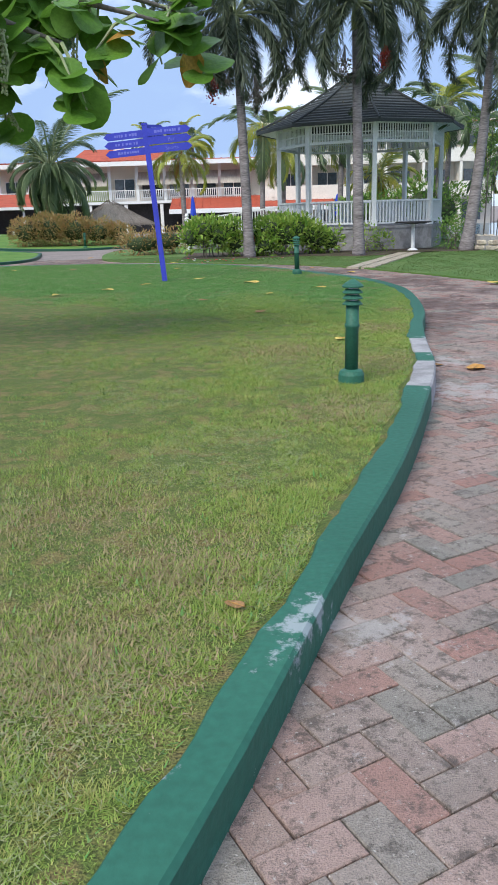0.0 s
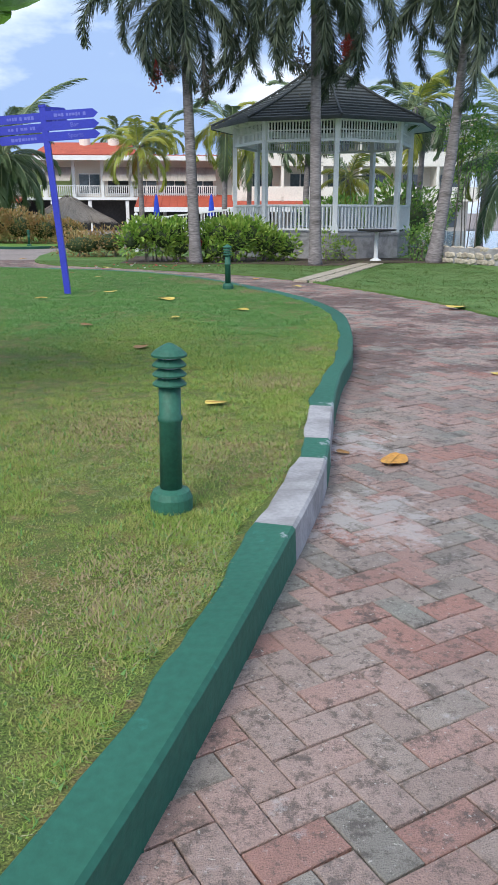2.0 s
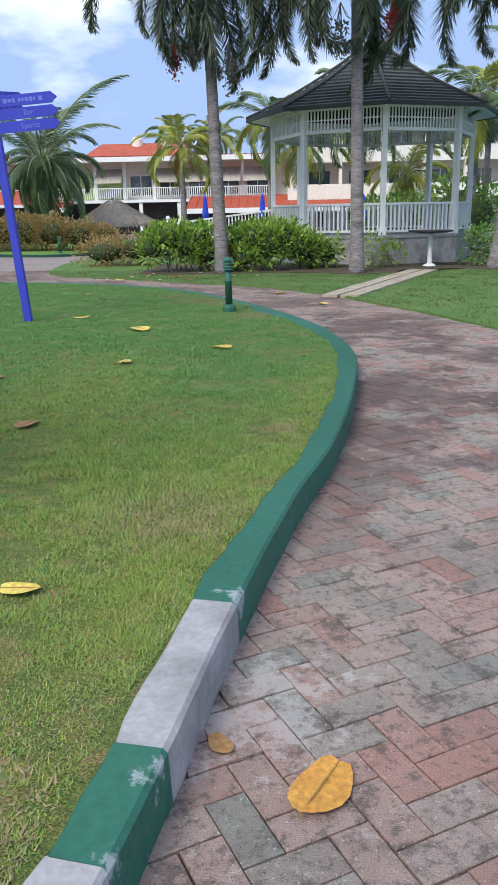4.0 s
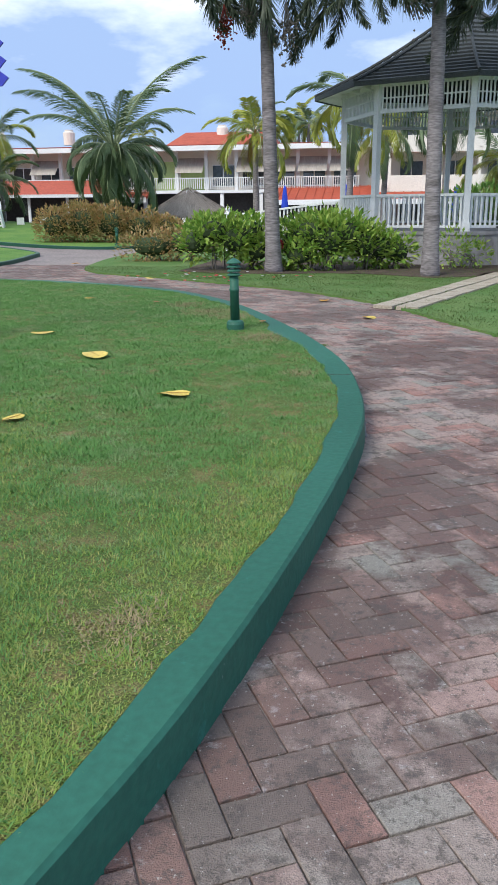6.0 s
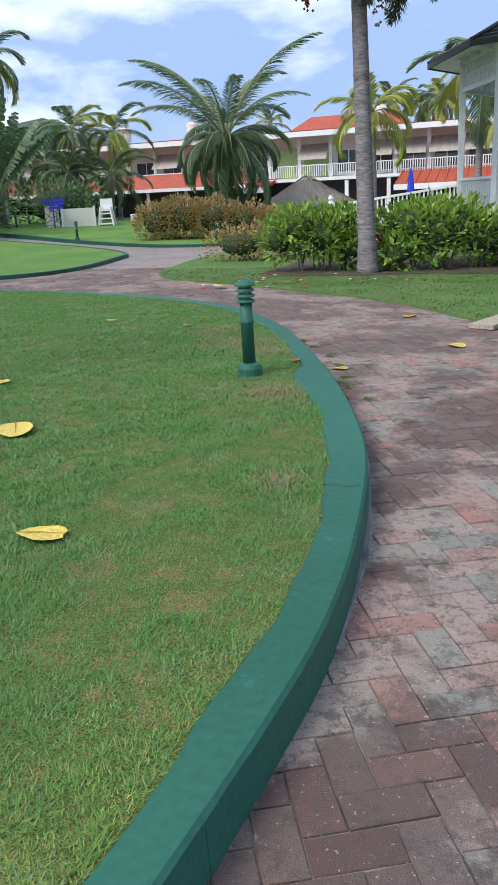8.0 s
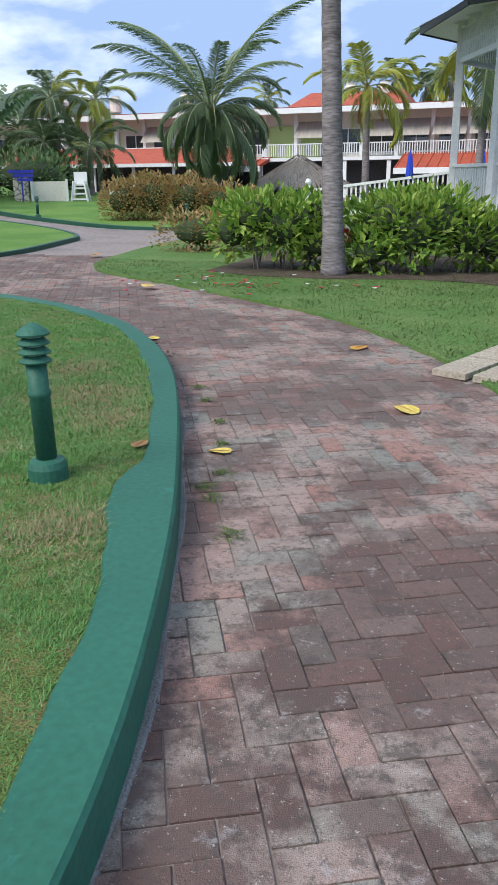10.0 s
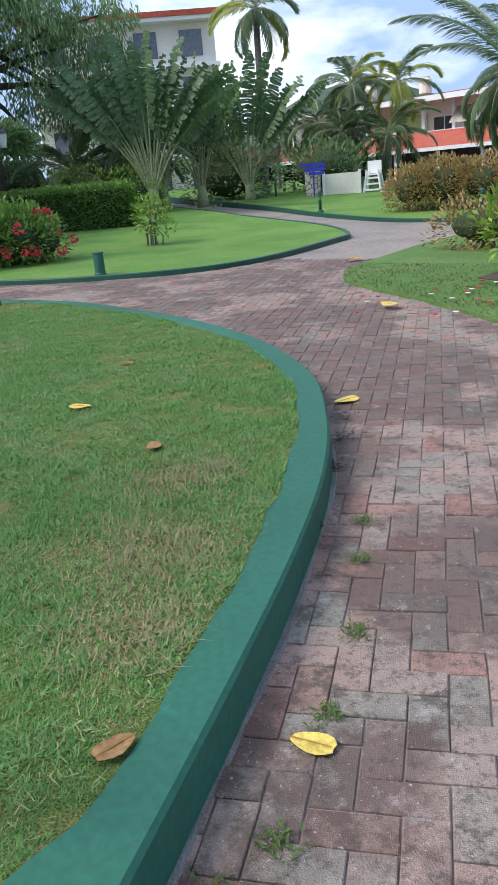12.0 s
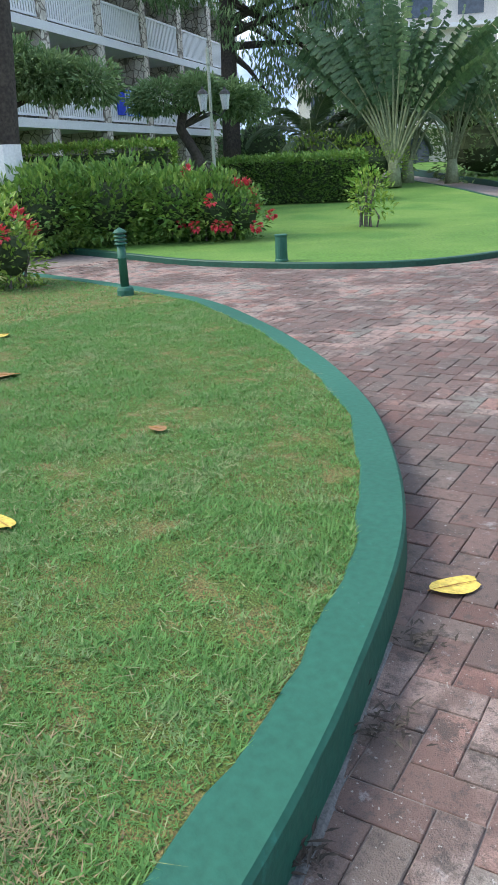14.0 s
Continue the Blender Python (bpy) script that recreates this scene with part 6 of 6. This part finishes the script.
# ---- fallen leaves and petals ----
def fallen(loc, size, mat, label, seed, m_rot=None):
    rng = random.Random(seed)
    n, vs = 16, []
    for r in (0.0, 0.5, 1.0):
        for k in range(n):
            a = 2 * math.pi * k / n
            w = 0.62 + 0.06 * math.sin(3 * a + seed)
            notch = 1 - 0.14 * (1 if k == 0 else 0)
            x, y = r * math.cos(a) * notch, r * math.sin(a) * w
            z = 0.1 * r * r * math.sin(2 * a + seed) + 0.1 * abs(y) + rng.uniform(0, 0.05) * r
            vs.append((x * size / 2, y * size / 2, (0.55 * z + 0.03) * size / 2))
    fs = [(i * n + k, i * n + (k + 1) % n, (i + 1) * n + (k + 1) % n, (i + 1) * n + k) for i in range(2) for k in range(n)]
    g = Geo().add(vs, fs)
    t = thing("fallen_leaf", pose(*loc, 0, 0, seed * 61), label, "leaf", "fallen leaves")
    part("blade", g, mat, t, smooth=True)
    part("midrib", Geo().tube([(-size * 0.55, 0, 0.02 * size), (0, 0, 0.045 * size), (size * 0.42, 0, 0.05 * size)], [0.003, 0.003, 0.001], 4), M_DRY, t)


PZ, LZ = PAVE + 0.012, 0.012
for i, (x, y, z, s, mt, lab) in enumerate((
        (2.93, 8.9, PZ, 0.3, M_LEAFO, "large orange fallen leaf flat on the brick path"), (2.58, 9.11, PZ, 0.13, M_LEAFBR, "small brown fallen leaf by the kerb"), (1.62, 9.9, LZ, 0.19, M_LEAFYW, "yellow fallen leaf on the lawn"),
        (0.74, 12.78, LZ, 0.24, M_LEAFBR, "curled brown fallen leaf on the lawn"), (0.7, 18.1, LZ, 0.42, M_LEAFYW, "pale yellow fallen leaf on the lawn"), (2.02, 16.42, LZ, 0.28, M_LEAFYW, "yellow fallen leaf on the lawn"), (1.0, 15.5, LZ, 0.2, M_LEAFYW, "pale fallen leaf on the lawn"),
        (-0.2, 14.7, LZ, 0.24, M_LEAFBR, "brown fallen leaf on the lawn"), (6.1, 18.2, PZ + 0.03, 0.45, M_LEAFYW, "long pale fallen leaf at the path edge"), (2.67, 25.08, PZ, 0.26, M_LEAFO, "orange fallen leaf on the path"), (3.54, 22.8, PZ, 0.28, M_LEAFYW, "bright yellow fallen leaf on the path"),
        (2.46, 21.4, PZ, 0.17, M_LEAFYW, "small yellow fallen leaf on the bricks"), (0.21, 24.92, PZ, 0.24, M_LEAFYW, "folded yellow fallen leaf by the kerb"), (0.04, 22.93, LZ, 0.16, M_LEAFBR, "dry brown fallen leaf on the lawn"), (-1.27, 23.33, LZ, 0.2, M_LEAFYW, "orange-yellow fallen leaf on the lawn"),
        (-4.35, 24.1, LZ, 0.3, M_LEAFBR, "curled brown fallen leaf on the lawn"), (-6.2, 24.6, LZ, 0.2, M_LEAFYW, "yellow fallen leaf on the lawn"), (-2.14, 24.57, LZ, 0.15, M_LEAFBR, "small brown leaf on the lawn"), (-5.5, 33.6, PZ + 0.05, 0.4, M_LEAFO, "orange leaf at the corner of the lawn"),
        (-1.78, 28.85, PZ + 0.05, 0.36, M_LEAFYW, "pale leaf at the lawn edge"), (4.78, 12.05, PZ, 0.2, M_LEAFYW, "yellow fallen leaf on the path"), (2.12, 20.85, LZ, 0.15, M_LEAFBR, "brown leaf against the kerb"), (-2.3, 17.3, LZ, 0.3, M_LEAFYW, "pale fallen leaf near the finger post"),
        (-1.6, 18.3, LZ, 0.26, M_LEAFYW, "yellow leaf near the finger post"), (-3.2, 16.5, LZ, 0.26, M_LEAFYW, "pale fallen leaf on the lawn"), (0.35, 3.35, LZ, 0.09, M_LEAFBR, "small brown leaf in the grass"), (-0.5, 19.5, LZ, 0.3, M_LEAFYW, "pale fallen leaf on the lawn"))):
    fallen((x, y, z), s, mt, lab, i + 1)
rng = random.Random(5)
for i in range(34):
    x, y = -0.6 + rng.gauss(0, 1.3), 29.5 + rng.gauss(0, 0.55)
    g = Geo()
    for k in range(5):
        a = k * 1.257
        g.leaf((0, 0, 0.03), (math.cos(a), math.sin(a), 0.4), (0, 0, 1), 0.055, 0.05)
    t = thing("fallen_blossom", pose(x, y, GZ + 0.0), "red fallen blossom on the grass" if i % 3 else "white fallen petals on the grass", "flower", "fallen blossoms")
    part("petals", g, M_PETAL if i % 3 else M_WHITE, t)
for i, (x, y) in enumerate(((0.77, 24.06), (1.02, 23.55), (1.45, 22.75), (0.45, 24.5))):
    g = Geo()
    for k in range(40):
        a = rng.uniform(0, 6.28)
        g.leaf((rng.gauss(0, 0.05), rng.gauss(0, 0.05), rng.uniform(0, 0.04)), (math.cos(a), math.sin(a), rng.uniform(-0.1, 0.5)), (0, 0, 1), rng.uniform(0.03, 0.08), 0.012)
    tagged(part("leaf_litter", g, M_BARK2, m=pose(x, y, PAVE + 0.01)), "small heap of dark leaf litter by the kerb", "litter", "leaf litter by the kerb")
for i, (x, y) in enumerate(((2.62, 21.0), (2.42, 21.55), (2.72, 20.6), (2.2, 22.05), (1.85, 22.6), (3.0, 20.15), (2.6, 20.75), (1.62, 23.0))):
    g = Geo()
    for k in range(70):
        a = rng.uniform(0, 6.28)
        g.leaf((rng.gauss(0, 0.035), rng.gauss(0, 0.035), 0), (math.cos(a), math.sin(a), rng.uniform(0.1, 0.9)), (0, 0, 1), rng.uniform(0.015, 0.04), 0.012)
    tagged(part("weed_tuft", g, M_BLADE2, m=pose(x, y, PAVE + 0.008)), "small green weed in a joint of the bricks", "weed", "weeds in the joints", "stuff")

# ---- flagstones ----
fs = thing("flagstone_path", pose(0, 0, 0), "narrow path of pale flagstones to the gazebo", "path", kind="structure")
rng = random.Random(6)
a, b = Vector((3.95, 23.9)), Vector((6.9, 31.0))
d = (b - a).normalized()
s = Vector((-d.y, d.x))
L = (b - a).length
k = 0
x = 0.0
while x < L - 0.1:
    ln = rng.uniform(0.5, 0.8)
    for c in (-1, 1):
        w = rng.uniform(0.36, 0.44)
        p = a + d * (x + ln / 2) + s * c * 0.22
        part("flagstone", Geo().box((0, 0, 0), (ln - 0.04, w - 0.03, 0.06)), M_FLAG, fs, m=Matrix.Translation((p.x, p.y, GZ + 0.0)) @ Matrix.Rotation(math.atan2(d.y, d.x) + rng.uniform(-0.02, 0.02), 4, "Z"))
    x += ln


# ---- grass ----
CLUMPS = np.random.RandomState(8).uniform(0, 1, (2, 256, 256))


def bumpy(x, y):
    """Tufts: smooth random values on two grids of the plan."""
    out = 0
    for k, cell in enumerate((0.11, 0.45)):
        u, v = x / cell, y / cell
        i, j = np.floor(u).astype(int), np.floor(v).astype(int)
        a, b = u - i, v - j
        a, b = a * a * (3 - 2 * a), b * b * (3 - 2 * b)
        g = CLUMPS[k]
        c = lambda p, q: g[(i + p) % 256, (j + q) % 256]
        out = out + 0.5 * ((c(0, 0) * (1 - a) + c(1, 0) * a) * (1 - b) + (c(0, 1) * (1 - a) + c(1, 1) * a) * b)
    return out


def grass(name, n, region, z, mat, h, seed, label, density=None, wide=0.0035, flat=False):
    """Single-triangle blades scattered in a polygon; density(x, y) keeps a share of them."""
    r = np.random.RandomState(seed)
    lo, hi = region.min(0), region.max(0)
    lo, hi = np.maximum(lo, GRASS_LO), np.minimum(hi, GRASS_HI)
    x, y = r.uniform(lo[0], hi[0], n), r.uniform(lo[1], hi[1], n)
    keep = inside(x, y, region)
    x, y = x[keep], y[keep]
    if density is not None:
        keep = r.uniform(0, 1, len(x)) < density(x, y)
        x, y = x[keep], y[keep]
    clump = bumpy(x, y)
    if not flat:
        clump = np.clip((clump - 0.22) / 0.56, 0, 1)
        keep = r.uniform(0, 1, len(x)) < 0.4 + 0.7 * clump
        x, y, clump = x[keep], y[keep], clump[keep]
    k = len(x)
    a, lean = r.uniform(0, 2 * np.pi, k), r.uniform(0.55, 1.35, k)
    if flat:
        lean = r.uniform(0.97, 1.04, k)
    hh = h * r.uniform(0.5, 1.3, k) * (0.55 + 0.9 * clump)
    w = wide * r.uniform(0.7, 1.4, k)
    ca, sa = np.cos(a), np.sin(a)
    v = np.empty((k, 3, 3), np.float32)
    v[:, 0] = np.stack([x - sa * w, y + ca * w, np.full(k, z)], 1)
    v[:, 1] = np.stack([x + sa * w, y - ca * w, np.full(k, z)], 1)
    v[:, 2] = np.stack([x + ca * lean * hh, y + sa * lean * hh, z + hh * np.sqrt(np.maximum(0.01 if flat else 0.12, 1.1 - lean ** 2)) * (0.3 if flat else 1)], 1)
    me = bpy.data.meshes.new(name)
    me.vertices.add(3 * k)
    me.vertices.foreach_set("co", v.ravel())
    me.loops.add(3 * k)
    me.loops.foreach_set("vertex_index", np.arange(3 * k, dtype=np.int32))
    me.polygons.add(k)
    me.polygons.foreach_set("loop_start", np.arange(0, 3 * k, 3, dtype=np.int32))
    me.materials.append(mat)
    me.update(calc_edges=True)
    return tagged(new(name, me), label, "grass", kind="stuff")


def near_kerb(x, y):
    """Blades thin out away from the kerb."""
    kx = np.interp(y, KERB[KERB[:, 1] < 27.2][:, 1], KERB[KERB[:, 1] < 27.2][:, 0])
    return np.clip(1.2 - (kx - x) / 8.0, 0.45, 1.0)


def front(x, y):
    return near_kerb(x, y) * np.clip((15.5 - y + 1.2 * np.sin(x * 2.1)) / 4.0, 0, 1)


def back(x, y):
    return near_kerb(x, y) * np.clip((y - 11.5 - 1.2 * np.sin(x * 2.1)) / 4.0, 0, 1)


GRASS_LO, GRASS_HI = np.array([-4.5, 1.5]), np.array([3.8, 16.5])
KG = offset(KERB, kerb_w + np.where((ky < 9.5) & (KERB[:, 0] > -3), 0.028 + 0.022 * np.sin(wav * 4.1), 0.0))
MAING = np.concatenate([KG, [(-45.0, -6.0)]])
grass("lawn_grass", 3200000, MAING, -0.014, M_BLADE, 0.03, 1, "short mown grass with straw-coloured tips", front, 0.0026)
GRASS_LO, GRASS_HI = np.array([-7.0, 10.0]), np.array([4.0, 28.0])
grass("lawn_grass_lush", 3200000, MAING, -0.014, M_BLADE3, 0.029, 5, "short green mown grass along the curved kerb", back, 0.0026)
GRASS_LO, GRASS_HI = np.array([-4.0, 1.5]), np.array([3.0, 12.0])
grass("straw_strands", 130000, MAING, 0.002, M_CLIP, 0.05, 9, "dry straw strands lying in the worn lawn", lambda x, y: np.clip((11 - y) / 5, 0, 1) * (0.12 + 0.88 * (np.sin(x * 3.1 + 1.3 * y) + np.sin(2.7 * y - 1.9 * x) > 0.35)), 0.0016, True)
GRASS_LO, GRASS_HI = np.array([-16.0, 3.0]), np.array([2.0, 28.0])
grass("lawn_grass_far", 420000, MAING, -0.014, M_BLADE3, 0.036, 2, "short mown grass in the middle of the lawn", lambda x, y: np.clip((y - 3) / 9.0, 0.2, 1), 0.008)
GRASS_LO, GRASS_HI = np.array([-6.0, 14.0]), np.array([10.0, 33.0])
grass("gazebo_grass", 200000, RPOLY, GZ - 0.002, M_BLADE2, 0.04, 3, "soft green grass round the gazebo", None, 0.008)
GRASS_LO, GRASS_HI = np.array([-9.0, 17.5]), np.array([4.0, 28.0])
grass("grass_clippings", 45000, MAING, 0.008, M_CLIP, 0.075, 6, "cut grass strands lying on the lawn", lambda x, y: np.clip((y - 18) / 3, 0, 1) * (0.35 + 0.65 * (np.sin(x * 2.3 + y) > 0.1)), 0.0018, True)
SPOTS = [(1.16, 21.85, 0.25), (2.96, 17.47, 0.1), (2.75, 12.65, 0.12), (-0.21, 3.0, 0.3), (1.61, 21.39, 0.2), (-0.5, 4.34, 0.35), (1.85, 8.44, 0.3), (0.6, 22.64, 0.2), (0.06, 3.76, 0.25), (1.2, 6.5, 0.3), (2.3, 19.6, 0.2), (0.9, 9.2, 0.4), (2.2, 10.8, 0.25)]
GRASS_LO, GRASS_HI = np.array([-1.4, 2.4]), np.array([3.3, 23.2])
grass("dead_grass", 900000, MAING, -0.008, M_STRAW, 0.034, 7, "brown dead patches in the lawn", lambda x, y: np.max([1.1 * np.exp(-((x - a) ** 2 + (y - b) ** 2) / (2 * r * r)) for a, b, r in SPOTS], 0), 0.0028)
band = np.concatenate([KG[(KG[:, 1] > 1.5) & (KG[:, 0] > -8)], offset(KERB, kerb_w + 0.07)[(KERB[:, 1] > 1.5) & (KERB[:, 0] > -8)][::-1]])
GRASS_LO, GRASS_HI = np.array([-8.0, 1.5]), np.array([5.0, 28.0])
grass("kerbside_grass", 420000, band, -0.012, M_BLADE3, 0.04, 4, "longer ragged grass along the kerb", None, 0.0035)


# ---- brick path ----
def lay_pavers():
    """Herringbone pavers: those beside the first stretch of kerb as pieces, the rest joined."""
    WU, WV, gap, turn = 0.1433, 0.1448, 0.0055, radians(28.18)
    PU, PV = 1.042, 0.635
    rng = random.Random(2)
    path = thing("brick_path", pose(0, 0, 0), "herringbone path of worn pink, red and grey clay pavers", "path", kind="structure")
    c, s = math.cos(turn), math.sin(turn)
    cand = []
    n = 170
    # cells of a brick's width; the diagonal of a cell says which brick covers it
    for i in range(-n, n):
        for j in range(-n, n):
            k = (i - j) % 4
            if k == 1:
                u, v, along = i + 1.0, j + 0.5, 1
            elif k == 0:
                u, v, along = i + 0.5, j + 1.0, 0
            else:
                continue
            u, v = (u + PU) * WU, (v + PV) * WV
            x, y = u * c - v * s + 2.0, u * s + v * c + 15.0
            if -14 < x < 8.5 and -1.5 < y < 34:
                cand.append((x, y, along))
    arr = np.array(cand)
    LB, WB = 2 * WU, WU
    ok = inside(arr[:, 0], arr[:, 1], PATHPOLY)
    arr = arr[ok]
    kx = np.interp(arr[:, 1], KERB[:120, 1], KERB[:120, 0])
    near = (arr[:, 1] > 1.9) & (arr[:, 1] < 5.2) & (arr[:, 0] - kx < 2.4) & (arr[:, 0] > kx)
    idx = np.where(near)[0]
    near_set = set(idx[:300].tolist())
    b, t = 0.004, 0.05
    X, Y = (LB - gap) / 2, (WB - gap) / 2

    def brick(g, m, jit):
        vs = [(-X, -Y, -t), (X, -Y, -t), (X, Y, -t), (-X, Y, -t), (-X, -Y, -b), (X, -Y, -b), (X, Y, -b), (-X, Y, -b), (-X + b, -Y + b, 0), (X - b, -Y + b, 0), (X - b, Y - b, 0), (-X + b, Y - b, 0)]
        g.add([m @ Vector(v) for v in vs], [(0, 1, 5, 4), (1, 2, 6, 5), (2, 3, 7, 6), (3, 0, 4, 7), (4, 5, 9, 8), (5, 6, 10, 9), (6, 7, 11, 10), (7, 4, 8, 11), (8, 9, 10, 11)])
    one = Geo()
    brick(one, Matrix(), 0)
    me = one.mesh("brick", M_PAVER)
    rest = Geo()
    for k, (x, y, along) in enumerate(arr):
        m = Matrix.Translation((x, y, pave_z(x, y) + rng.uniform(-0.005, 0.003))) @ Matrix.Rotation(turn + (0 if along else math.pi / 2) + rng.uniform(-0.018, 0.018), 4, "Z") @ Matrix.Rotation(rng.uniform(-0.018, 0.018), 4, "X") @ Matrix.Rotation(rng.uniform(-0.01, 0.01), 4, "Y")
        if k in near_set:
            part("brick", me, M_PAVER, path, m=m)
        else:
            brick(rest, m, 0)
    o = part("brick_field", rest, M_PAVERS, path)
    o["kind"] = "stuff"


lay_pavers()

ck = Geo()
pts = [(3.24, 17.45), (3.29, 17.44), (3.33, 17.46), (3.39, 17.44), (3.46, 17.47)]
for a, b in zip(pts, pts[1:]):
    ck.beam((*a, 0.0005), (*b, 0.0005), 0.006, 0.003)
part("crack", ck, M_BARK2, kerb)


# ---- plan units to metres ----
def to_metres():
    """Brings every mesh and every place from units of the plan to metres."""
    shrink = Matrix.Scale(UNIT, 4)
    for me in {o.data for o in scene.objects if o.type == "MESH"}:
        me.transform(shrink)
    for o in scene.objects:
        if o.type in {"MESH", "EMPTY"}:
            o.location = o.location * UNIT


to_metres()
